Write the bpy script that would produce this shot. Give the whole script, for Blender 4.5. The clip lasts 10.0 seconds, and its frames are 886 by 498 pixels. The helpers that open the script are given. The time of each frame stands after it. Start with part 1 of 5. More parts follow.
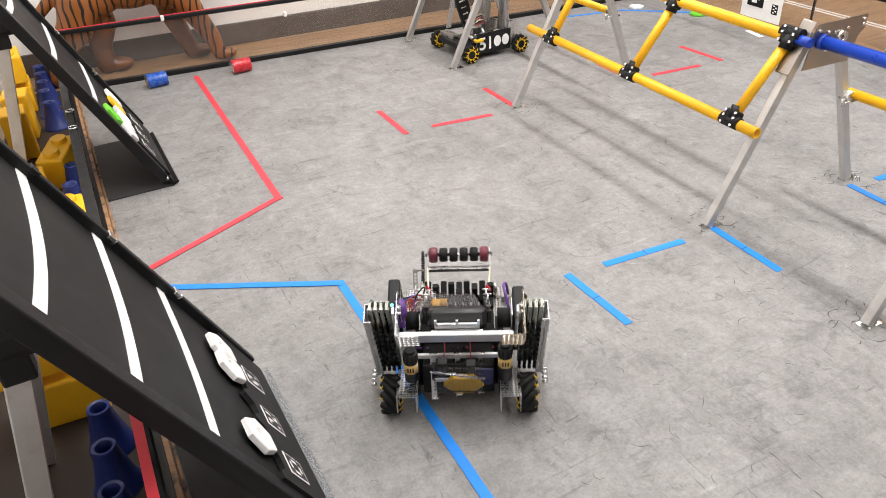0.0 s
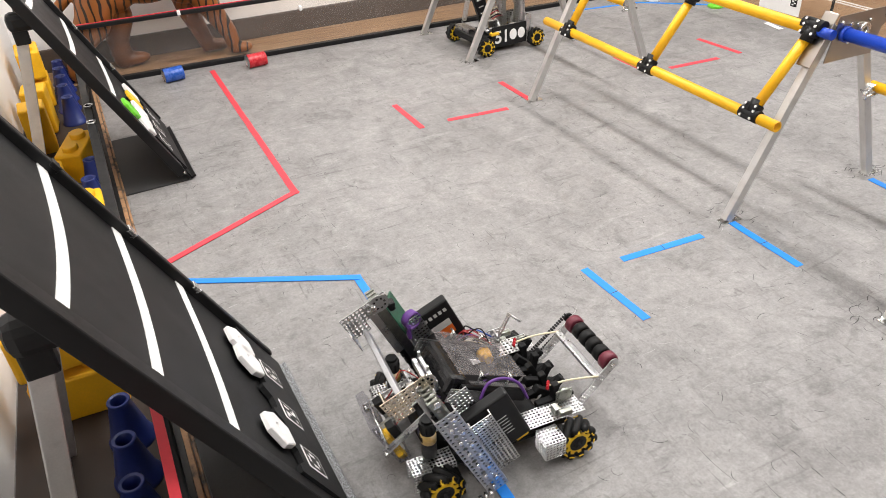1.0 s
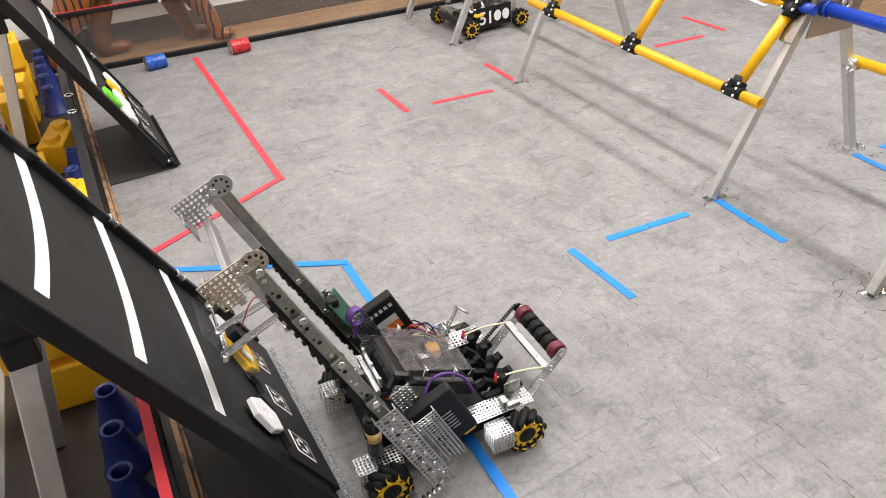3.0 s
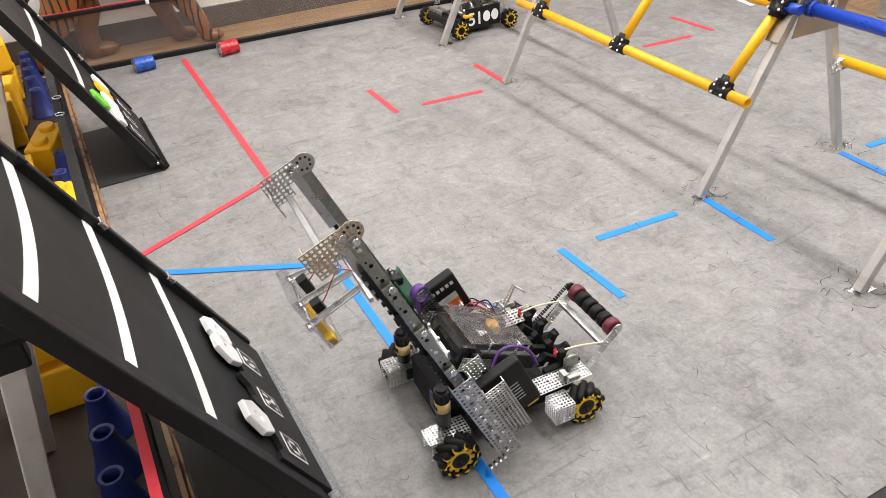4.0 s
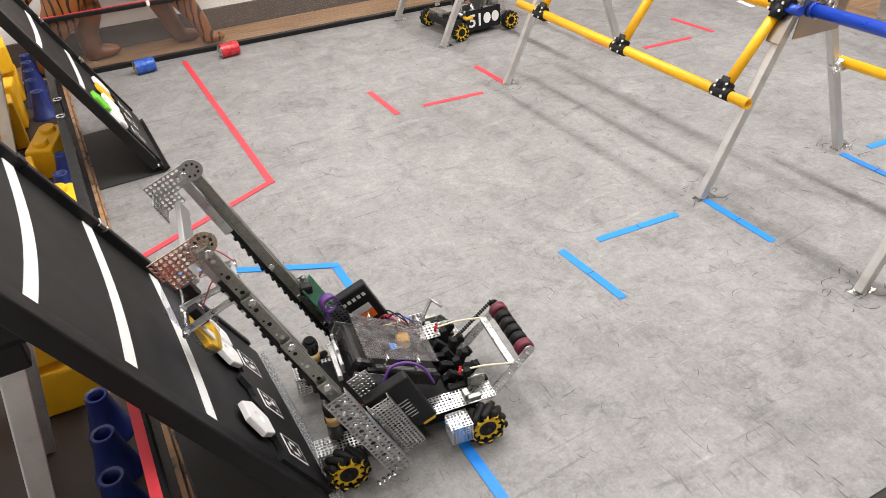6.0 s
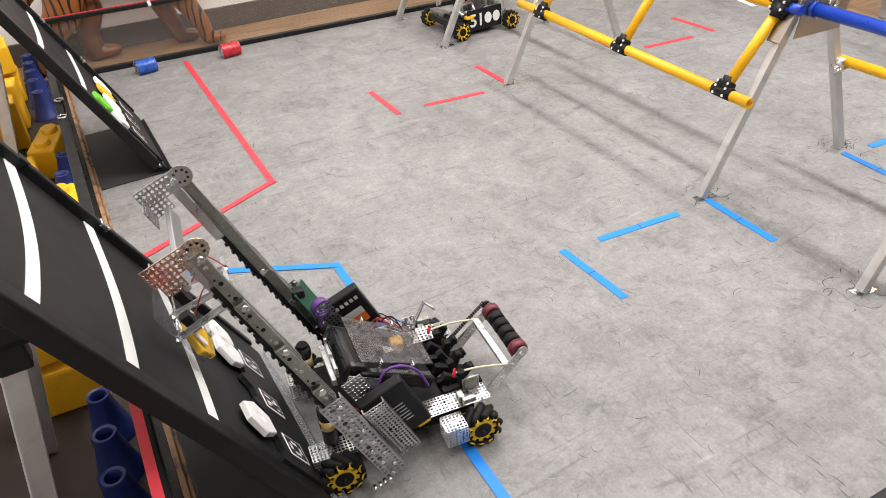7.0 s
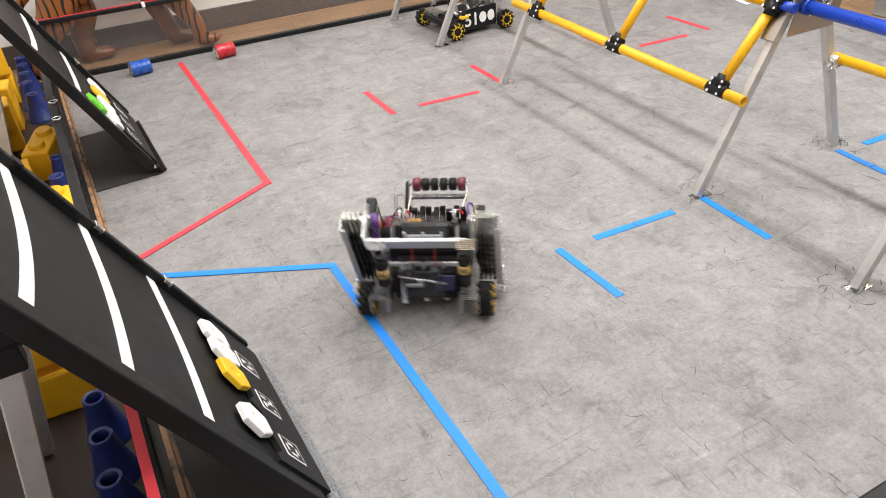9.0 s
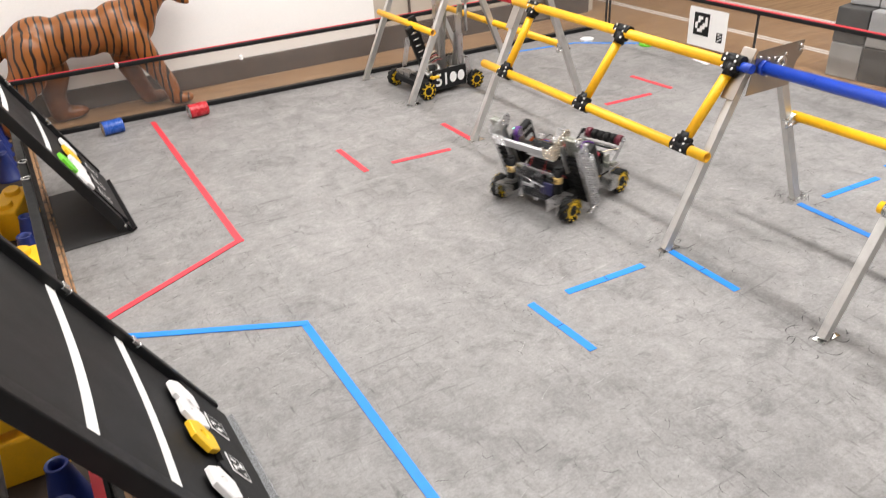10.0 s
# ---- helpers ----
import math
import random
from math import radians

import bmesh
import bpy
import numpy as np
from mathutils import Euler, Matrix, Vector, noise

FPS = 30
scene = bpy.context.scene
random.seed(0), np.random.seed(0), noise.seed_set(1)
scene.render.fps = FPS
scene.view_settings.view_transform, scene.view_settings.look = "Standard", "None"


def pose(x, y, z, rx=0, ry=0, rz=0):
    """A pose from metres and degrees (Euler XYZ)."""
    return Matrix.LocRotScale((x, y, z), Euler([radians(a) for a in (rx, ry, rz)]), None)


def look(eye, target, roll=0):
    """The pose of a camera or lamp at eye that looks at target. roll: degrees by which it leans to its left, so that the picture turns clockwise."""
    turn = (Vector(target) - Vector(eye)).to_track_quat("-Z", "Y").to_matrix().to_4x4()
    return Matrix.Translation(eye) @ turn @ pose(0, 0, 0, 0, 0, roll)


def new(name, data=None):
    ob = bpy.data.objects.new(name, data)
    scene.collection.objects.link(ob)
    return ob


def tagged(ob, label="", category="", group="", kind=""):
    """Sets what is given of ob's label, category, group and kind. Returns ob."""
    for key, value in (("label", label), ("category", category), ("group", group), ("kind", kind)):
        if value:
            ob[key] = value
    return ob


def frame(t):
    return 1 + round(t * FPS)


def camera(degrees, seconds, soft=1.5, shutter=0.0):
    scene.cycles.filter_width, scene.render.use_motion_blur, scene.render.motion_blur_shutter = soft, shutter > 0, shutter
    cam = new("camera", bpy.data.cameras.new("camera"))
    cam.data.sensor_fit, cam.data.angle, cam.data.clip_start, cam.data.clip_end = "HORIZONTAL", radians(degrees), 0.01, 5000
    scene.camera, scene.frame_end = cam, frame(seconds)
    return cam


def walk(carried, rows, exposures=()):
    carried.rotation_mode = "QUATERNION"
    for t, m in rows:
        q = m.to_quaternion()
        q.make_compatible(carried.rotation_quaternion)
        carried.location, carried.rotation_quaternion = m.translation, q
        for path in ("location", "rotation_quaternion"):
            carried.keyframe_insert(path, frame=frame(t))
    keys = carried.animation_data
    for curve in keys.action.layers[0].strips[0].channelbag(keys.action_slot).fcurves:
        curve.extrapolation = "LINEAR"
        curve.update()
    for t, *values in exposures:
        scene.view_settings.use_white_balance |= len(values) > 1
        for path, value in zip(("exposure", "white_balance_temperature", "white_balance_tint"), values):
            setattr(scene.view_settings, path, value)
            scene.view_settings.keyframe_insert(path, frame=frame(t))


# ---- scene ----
cam = camera(62.7, 10.0, soft=0.65, shutter=0.45)

PATH = [
    (0, (0.0286, -0.3724, 1.2941), (0.7349, 1.1438, 0.2064), -2.86),
    (0.5, (0.0284, -0.3719, 1.2942), (0.7202, 1.1474, 0.2008), -3.08),
    (1, (0.0216, -0.3641, 1.2939), (0.6899, 1.1586, 0.195), -3.48),
    (1.5, (0.0183, -0.3586, 1.2924), (0.6719, 1.1659, 0.1854), -3.85),
    (2, (0.0282, -0.3686, 1.294), (0.6805, 1.1512, 0.1781), -4.16),
    (2.5, (0.0271, -0.3668, 1.2859), (0.6867, 1.1393, 0.158), -4.28),
    (3, (0.0358, -0.3743, 1.2899), (0.713, 1.1218, 0.1518), -4.3),
    (4.5, (0.037, -0.3774, 1.2926), (0.7406, 1.1105, 0.1522), -4.19),
    (5, (0.0378, -0.3781, 1.2911), (0.7391, 1.1107, 0.1552), -4.22),
    (5.5, (0.0369, -0.3778, 1.29), (0.737, 1.1113, 0.156), -4.26),
    (7, (0.0375, -0.3788, 1.2917), (0.7338, 1.1141, 0.1549), -4.44),
    (7.5, (0.0375, -0.3777, 1.2924), (0.7291, 1.1114, 0.1541), -4.51),
    (8, (0.0378, -0.3779, 1.2916), (0.7283, 1.1109, 0.1482), -4.61),
    (8.5, (0.039, -0.3794, 1.2905), (0.7301, 1.1043, 0.1454), -4.66),
    (9, (0.0402, -0.3807, 1.2913), (0.7436, 1.1074, 0.1539), -4.65),
    (9.5, (0.0385, -0.3788, 1.2915), (0.7791, 1.121, 0.1962), -4.36),
    (10, (0.0413, -0.3859, 1.2982), (0.8526, 1.1331, 0.2838), -3.8),
]
walk(cam, [(t, look(eye, target, roll)) for t, eye, target, roll in PATH])

# ---------------------------------------------------------------- light
world = bpy.data.worlds.new("room_air")
scene.world = world
world.use_nodes = True
world.node_tree.nodes["Background"].inputs[0].default_value = (0.9, 0.95, 1.0, 1)
world.node_tree.nodes["Background"].inputs[1].default_value = 0.25
scene.view_settings.exposure = 0.0


def ceiling_lamp(x, y, sx, sy, watts):
    lamp = bpy.data.lights.new("ceiling_tube_light", "AREA")
    lamp.shape, lamp.size, lamp.size_y, lamp.energy = "RECTANGLE", sx, sy, watts
    lamp.color = (1.0, 0.975, 0.955)
    ob = new("ceiling_tube_light", lamp)
    ob.matrix_world = pose(x, y, 2.96)


LAMPS = [(0.12, 0.1, 10), (0.12, 2.3, 34), (1.55, 0.1, 37), (1.55, 2.3, 50), (3.1, 0.1, 43), (3.1, 2.3, 46), (5.6, 0.1, 50), (5.6, 2.3, 50)]
for lx, ly, watts in LAMPS:
    ceiling_lamp(lx, ly, 0.22, 1.9, watts)


# ---------------------------------------------------------------- materials
def mat(name, color, rough=0.5, metal=0.0, vary=0.12, scale=18.0, bump=0.0, fine=160.0, coat=0.0, second=None, second_scale=3.0, second_lo=0.5, second_hi=0.7, spec=0.5):
    m = bpy.data.materials.new(name)
    m.use_nodes = True
    nt = m.node_tree
    n, l = nt.nodes, nt.links
    b = n["Principled BSDF"]
    b.inputs["Metallic"].default_value = metal
    b.inputs["Coat Weight"].default_value = coat
    b.inputs["Specular IOR Level"].default_value = spec
    tc = n.new("ShaderNodeTexCoord")
    big = n.new("ShaderNodeTexNoise")
    big.inputs["Scale"].default_value, big.inputs["Detail"].default_value = scale, 6
    l.new(tc.outputs["Object"], big.inputs["Vector"])
    small = n.new("ShaderNodeTexNoise")
    small.inputs["Scale"].default_value, small.inputs["Detail"].default_value = fine, 3
    l.new(tc.outputs["Object"], small.inputs["Vector"])
    mixn = n.new("ShaderNodeMix")
    mixn.data_type = "FLOAT"
    mixn.inputs["Factor"].default_value = 0.4
    l.new(big.outputs["Fac"], mixn.inputs["A"])
    l.new(small.outputs["Fac"], mixn.inputs["B"])
    ramp = n.new("ShaderNodeMapRange")
    ramp.inputs["From Min"].default_value, ramp.inputs["From Max"].default_value = 0.3, 0.7
    ramp.inputs["To Min"].default_value, ramp.inputs["To Max"].default_value = 1 - vary, 1 + vary
    l.new(mixn.outputs["Result"], ramp.inputs["Value"])
    mul = n.new("ShaderNodeMix")
    mul.data_type, mul.blend_type = "RGBA", "MULTIPLY"
    mul.inputs["Factor"].default_value = 1.0
    mul.inputs["A"].default_value = (*color, 1)
    l.new(ramp.outputs["Result"], mul.inputs["B"])
    out = mul.outputs["Result"]
    if second:
        wear = n.new("ShaderNodeTexNoise")
        wear.inputs["Scale"].default_value, wear.inputs["Detail"].default_value = second_scale, 8
        wear.inputs["Roughness"].default_value = 0.65
        l.new(tc.outputs["Object"], wear.inputs["Vector"])
        wr = n.new("ShaderNodeMapRange")
        wr.inputs["From Min"].default_value, wr.inputs["From Max"].default_value = second_lo, second_hi
        l.new(wear.outputs["Fac"], wr.inputs["Value"])
        mx = n.new("ShaderNodeMix")
        mx.data_type = "RGBA"
        l.new(wr.outputs["Result"], mx.inputs["Factor"])
        l.new(out, mx.inputs["A"])
        mx.inputs["B"].default_value = (*second, 1)
        out = mx.outputs["Result"]
    l.new(out, b.inputs["Base Color"])
    rr = n.new("ShaderNodeMapRange")
    rr.inputs["From Min"].default_value, rr.inputs["From Max"].default_value = 0.3, 0.7
    rr.inputs["To Min"].default_value, rr.inputs["To Max"].default_value = max(0.02, rough - 0.08), min(1, rough + 0.08)
    l.new(mixn.outputs["Result"], rr.inputs["Value"])
    l.new(rr.outputs["Result"], b.inputs["Roughness"])
    if bump:
        bp = n.new("ShaderNodeBump")
        bp.inputs["Strength"].default_value, bp.inputs["Distance"].default_value = bump, 0.002
        l.new(mixn.outputs["Result"], bp.inputs["Height"])
        l.new(bp.outputs["Normal"], b.inputs["Normal"])
    return m


def clear(name, tint, rough=0.05, alpha=0.25):
    """A thin clear sheet: mostly see-through, with a gloss of its own."""
    m = bpy.data.materials.new(name)
    m.use_nodes = True
    n, l = m.node_tree.nodes, m.node_tree.links
    n.remove(n["Principled BSDF"])
    tr = n.new("ShaderNodeBsdfTransparent")
    tr.inputs["Color"].default_value = (*tint, 1)
    gl = n.new("ShaderNodeBsdfPrincipled")
    gl.inputs["Base Color"].default_value = (*[0.75 * c for c in tint], 1)
    gl.inputs["Roughness"].default_value = rough
    dirt = n.new("ShaderNodeTexNoise")
    dirt.inputs["Scale"].default_value, dirt.inputs["Detail"].default_value = 6, 6
    mr = n.new("ShaderNodeMapRange")
    mr.inputs["From Min"].default_value, mr.inputs["From Max"].default_value = 0.3, 0.75
    mr.inputs["To Min"].default_value, mr.inputs["To Max"].default_value = 0.4 * alpha, 1.6 * alpha
    l.new(dirt.outputs["Fac"], mr.inputs["Value"])
    mx = n.new("ShaderNodeMixShader")
    l.new(mr.outputs["Result"], mx.inputs["Fac"])
    l.new(tr.outputs[0], mx.inputs[1])
    l.new(gl.outputs[0], mx.inputs[2])
    l.new(mx.outputs[0], n["Material Output"].inputs["Surface"])
    return m


def concrete():
    m = bpy.data.materials.new("polished_concrete")
    m.use_nodes = True
    n, l = m.node_tree.nodes, m.node_tree.links
    b = n["Principled BSDF"]
    tc = n.new("ShaderNodeTexCoord")

    def noise_tex(scale, detail, rough=0.6, dist=0.0, stretch=None, turn=0.0):
        t = n.new("ShaderNodeTexNoise")
        t.inputs["Scale"].default_value, t.inputs["Detail"].default_value = scale, detail
        t.inputs["Roughness"].default_value, t.inputs["Distortion"].default_value = rough, dist
        if stretch:
            mp = n.new("ShaderNodeMapping")
            mp.inputs["Scale"].default_value = stretch
            mp.inputs["Rotation"].default_value = (0, 0, turn)
            l.new(tc.outputs["Object"], mp.inputs["Vector"])
            l.new(mp.outputs["Vector"], t.inputs["Vector"])
        else:
            l.new(tc.outputs["Object"], t.inputs["Vector"])
        return t.outputs["Fac"]

    def rng(v, a, z, lo, hi):
        r = n.new("ShaderNodeMapRange")
        r.inputs["From Min"].default_value, r.inputs["From Max"].default_value = a, z
        r.inputs["To Min"].default_value, r.inputs["To Max"].default_value = lo, hi
        l.new(v, r.inputs["Value"])
        return r.outputs["Result"]

    def times(a, c):
        t = n.new("ShaderNodeMath")
        t.operation = "MULTIPLY"
        l.new(a, t.inputs[0])
        l.new(c, t.inputs[1])
        return t.outputs[0]

    cloud = rng(noise_tex(1.7, 5, 0.6, 0.6), 0.3, 0.7, 0.86, 1.10)
    mottled = rng(noise_tex(9, 8, 0.7, 0.8), 0.3, 0.7, 0.80, 1.16)
    fine = rng(noise_tex(140, 4, 0.7), 0.25, 0.75, 0.82, 1.18)
    # trowel sweeps, scuffs and dark rubbed patches
    sweep = rng(noise_tex(3.0, 6, 0.7, 1.5, (5, 0.8, 1), 0.5), 0.35, 0.7, 0.94, 1.04)
    scuff = rng(noise_tex(26, 3, 0.55, 2.5, (1, 0.16, 1), 0.9), 0.64, 0.74, 1.0, 0.58)
    scuff2 = rng(noise_tex(22, 3, 0.55, 2.5, (0.2, 1, 1), 0.5), 0.64, 0.76, 1.0, 0.62)
    blot = rng(noise_tex(5.5, 6, 0.75, 1.2), 0.55, 0.74, 1.0, 0.60)
    pale = rng(noise_tex(17, 5, 0.7, 3.0, (0.35, 1, 1), -0.3), 0.63, 0.77, 1.0, 1.25)
    grain = rng(noise_tex(48, 6, 0.75, 0.5), 0.3, 0.7, 0.83, 1.17)
    stroke = rng(noise_tex(34, 2, 0.5, 1.2, (0.09, 1, 1), 2.1), 0.66, 0.74, 1.0, 0.80)
    stroke2 = rng(noise_tex(30, 2, 0.5, 1.2, (0.10, 1, 1), 0.8), 0.67, 0.75, 1.0, 1.18)
    v = cloud
    for k in (mottled, fine, sweep, scuff, scuff2, blot, pale, grain, stroke, stroke2):
        v = times(v, k)
    mul = n.new("ShaderNodeMix")
    mul.data_type, mul.blend_type = "RGBA", "MULTIPLY"
    mul.inputs["Factor"].default_value = 1
    mul.inputs["A"].default_value = (0.262, 0.252, 0.248, 1)
    l.new(v, mul.inputs["B"])
    l.new(mul.outputs["Result"], b.inputs["Base Color"])
    l.new(rng(mottled, 0.8, 1.1, 0.62, 0.42), b.inputs["Roughness"])
    b.inputs["Specular IOR Level"].default_value = 0.35
    bp = n.new("ShaderNodeBump")
    bp.inputs["Strength"].default_value, bp.inputs["Distance"].default_value = 0.12, 0.002
    l.new(v, bp.inputs["Height"])
    l.new(bp.outputs["Normal"], b.inputs["Normal"])
    return m


def plank_floor():
    m = bpy.data.materials.new("varnished_wood_floor")
    m.use_nodes = True
    n, l = m.node_tree.nodes, m.node_tree.links
    b = n["Principled BSDF"]
    tc = n.new("ShaderNodeTexCoord")
    mp = n.new("ShaderNodeMapping")
    mp.inputs["Scale"].default_value = (1.2, 14, 1)
    l.new(tc.outputs["Object"], mp.inputs["Vector"])
    g = n.new("ShaderNodeTexNoise")
    g.inputs["Scale"].default_value, g.inputs["Detail"].default_value, g.inputs["Distortion"].default_value = 3, 8, 0.8
    l.new(mp.outputs["Vector"], g.inputs["Vector"])
    cr = n.new("ShaderNodeValToRGB")
    cr.color_ramp.elements[0].position, cr.color_ramp.elements[0].color = 0.3, (0.22, 0.12, 0.06, 1)
    cr.color_ramp.elements[1].position, cr.color_ramp.elements[1].color = 0.7, (0.42, 0.27, 0.15, 1)
    l.new(g.outputs["Fac"], cr.inputs["Fac"])
    l.new(cr.outputs["Color"], b.inputs["Base Color"])
    b.inputs["Roughness"].default_value = 0.35
    return m


def tiger_coat():
    m = bpy.data.materials.new("painted_tiger_coat")
    m.use_nodes = True
    n, l = m.node_tree.nodes, m.node_tree.links
    b = n["Principled BSDF"]
    tc = n.new("ShaderNodeTexCoord")
    mp = n.new("ShaderNodeMapping")
    mp.inputs["Scale"].default_value = (1, 1, 0.62)
    mp.inputs["Rotation"].default_value = (0, radians(-9), 0)
    l.new(tc.outputs["Object"], mp.inputs["Vector"])
    w = n.new("ShaderNodeTexWave")
    w.bands_direction = "X"
    w.inputs["Scale"].default_value, w.inputs["Distortion"].default_value = 8.6, 6.0
    w.inputs["Detail"].default_value, w.inputs["Detail Scale"].default_value = 2.0, 0.9
    l.new(mp.outputs["Vector"], w.inputs["Vector"])
    cr = n.new("ShaderNodeValToRGB")
    e = cr.color_ramp.elements
    e[0].position, e[0].color = 0.13, (0.010, 0.007, 0.006, 1)
    e[1].position, e[1].color = 0.23, (0.27, 0.092, 0.020, 1)
    l.new(w.outputs["Fac"], cr.inputs["Fac"])
    # stripes on trunk, neck and outer legs; far legs plain, darkened as shaded inner sides
    sep = n.new("ShaderNodeSeparateXYZ")
    l.new(tc.outputs["Object"], sep.inputs[0])
    up = n.new("ShaderNodeMapRange")
    up.inputs["From Min"].default_value, up.inputs["From Max"].default_value = 0.26, 0.32
    fwd = n.new("ShaderNodeMath")
    fwd.operation, fwd.inputs[1].default_value, fwd.inputs[2].default_value = "MULTIPLY_ADD", -2.6, 0.22
    l.new(sep.outputs["Y"], fwd.inputs[0])
    top = n.new("ShaderNodeMath")
    top.operation = "MAXIMUM"
    l.new(sep.outputs["Z"], top.inputs[0])
    l.new(fwd.outputs[0], top.inputs[1])
    l.new(top.outputs[0], up.inputs["Value"])
    blotch = n.new("ShaderNodeTexNoise")
    blotch.inputs["Scale"].default_value = 11
    l.new(tc.outputs["Object"], blotch.inputs["Vector"])
    shaded_brown = n.new("ShaderNodeValToRGB")
    shaded_brown.color_ramp.elements[0].position, shaded_brown.color_ramp.elements[0].color = 0.3, (0.085, 0.028, 0.009, 1)
    shaded_brown.color_ramp.elements[1].position, shaded_brown.color_ramp.elements[1].color = 0.7, (0.19, 0.064, 0.018, 1)
    l.new(blotch.outputs["Fac"], shaded_brown.inputs["Fac"])
    mx = n.new("ShaderNodeMix")
    mx.data_type = "RGBA"
    l.new(up.outputs["Result"], mx.inputs["Factor"])
    l.new(shaded_brown.outputs["Color"], mx.inputs["A"])
    l.new(cr.outputs["Color"], mx.inputs["B"])
    l.new(mx.outputs["Result"], b.inputs["Base Color"])
    b.inputs["Roughness"].default_value = 0.32
    return m


CONCRETE, WOOD, TIGER = concrete(), plank_floor(), tiger_coat()
WHITEWALL = mat("white_wall_paint", (0.88, 0.865, 0.85), 0.6, vary=0.04, scale=2, bump=0.1)
# ceiling colour held dark so that less light bounces down
CEIL = mat("bounce_dimmed_ceiling", (0.34, 0.34, 0.34), 0.8, vary=0.05, scale=4)
GLOW = bpy.data.materials.new("lamp_diffuser")
GLOW.use_nodes = True
GLOW.node_tree.nodes["Principled BSDF"].inputs["Emission Color"].default_value = (1, 0.97, 0.92, 1)
GLOW.node_tree.nodes["Principled BSDF"].inputs["Emission Strength"].default_value = 4
GLOSS = mat("glossy_black_plastic", (0.010, 0.010, 0.011), 0.22, spec=0.5, vary=0.1, scale=30)
BASEB = mat("dark_baseboard", (0.085, 0.066, 0.056), 0.5, vary=0.2, scale=8)
BLACK = mat("black_plastic", (0.008, 0.008, 0.0085), 0.45, spec=0.28, vary=0.25, scale=30, bump=0.1)
SHEET = mat("black_textured_sheet", (0.012, 0.012, 0.0125), 0.55, spec=0.26, vary=0.18, scale=9, bump=0.25, fine=420)
RUBBER = mat("black_rubber", (0.006, 0.006, 0.006), 0.6, spec=0.28, vary=0.3, scale=60, bump=0.2)
SOFTBLACK = mat("matte_black_foam", (0.007, 0.007, 0.0075), 0.75, spec=0.28, vary=0.2, scale=60)
STEEL = mat("brushed_aluminium", (0.60, 0.60, 0.60), 0.31, 1.0, vary=0.12, scale=30, fine=300)
BRUSHED = mat("worn_brushed_channel", (0.50, 0.50, 0.51), 0.40, 1.0, vary=0.25, scale=45, fine=320)
LEG = mat("extruded_aluminium", (0.62, 0.61, 0.59), 0.42, 0.85, vary=0.10, scale=25, fine=300, second=(0.45, 0.44, 0.43), second_scale=14, second_lo=0.55, second_hi=0.8)
DULL = mat("oiled_steel_slide", (0.36, 0.37, 0.33), 0.34, 0.95, vary=0.25, scale=40)
SATIN = mat("satin_aluminium_bar", (0.48, 0.48, 0.49), 0.45, 0.9, vary=0.08, scale=30)
GREYBAR = mat("dark_grey_anodised_bar", (0.16, 0.16, 0.165), 0.38, 0.7, vary=0.12)
BOLT = mat("zinc_bolt", (0.75, 0.75, 0.74), 0.25, 1.0, vary=0.1)
YELLOW = mat("yellow_plastic_pipe", (0.92, 0.48, 0.008), 0.36, vary=0.06, scale=14)
YELHUB = mat("yellow_moulded_rim", (0.80, 0.52, 0.015), 0.45, vary=0.15, scale=60)
# dark grey that paints the shade on the floor beneath the boards
FLOORSHADE = mat("dark_grey_floor_shade", (0.045, 0.045, 0.046), 0.6, vary=0.2, scale=8, spec=0.3)
STONE = mat("yellow_foam_brick", (0.88, 0.47, 0.008), 0.55, vary=0.08, scale=20, bump=0.15)
BLUE = mat("blue_pipe_plastic", (0.012, 0.055, 0.42), 0.32, vary=0.1, scale=15)
CONE = mat("blue_cone_plastic", (0.012, 0.026, 0.15), 0.42, vary=0.15, scale=18)
CANBLUE = mat("blue_foil_tape", (0.02, 0.09, 0.42), 0.28, vary=0.25, scale=40)
CANRED = mat("red_foil_tape", (0.50, 0.02, 0.03), 0.28, vary=0.25, scale=40)
TAPER = mat("red_floor_tape", (0.74, 0.045, 0.065), 0.55, vary=0.07, scale=30, bump=0.1)
TAPEB = mat("blue_floor_tape", (0.006, 0.225, 0.78), 0.55, vary=0.08, scale=30, bump=0.1)
WHITE = mat("white_print", (0.82, 0.81, 0.80), 0.5, vary=0.04, scale=30)
WPIX = mat("white_game_pixel", (0.80, 0.78, 0.77), 0.45, vary=0.04, scale=40)
YPIX = mat("yellow_game_pixel", (0.85, 0.50, 0.015), 0.45, vary=0.05, scale=40)
GPIX = mat("green_game_pixel", (0.16, 0.60, 0.03), 0.45, vary=0.08, scale=40)
SPECK = mat("scuffed_grey_edge", (0.12, 0.12, 0.125), 0.6, vary=0.2, scale=60, second=(0.50, 0.51, 0.53), second_scale=300, second_lo=0.5, second_hi=0.56)
MAROON = mat("maroon_rubber_wheel", (0.13, 0.015, 0.030), 0.45, vary=0.15, scale=60)
PURPLE = mat("purple_printed_plastic", (0.11, 0.035, 0.22), 0.5, vary=0.12, scale=60, bump=0.2)
PCB = mat("green_circuit_board", (0.02, 0.09, 0.05), 0.4, vary=0.5, scale=90)
ORANGE = mat("orange_label", (0.80, 0.16, 0.02), 0.45, vary=0.08)
LABEL = mat("grey_label_print", (0.55, 0.55, 0.54), 0.5, vary=0.1)
MOTORTAPE = mat("aged_masking_tape", (0.62, 0.42, 0.14), 0.6, vary=0.2, scale=60, second=(0.75, 0.72, 0.66), second_scale=20)
WIRE_R = mat("red_wire_sleeve", (0.35, 0.03, 0.03), 0.5)
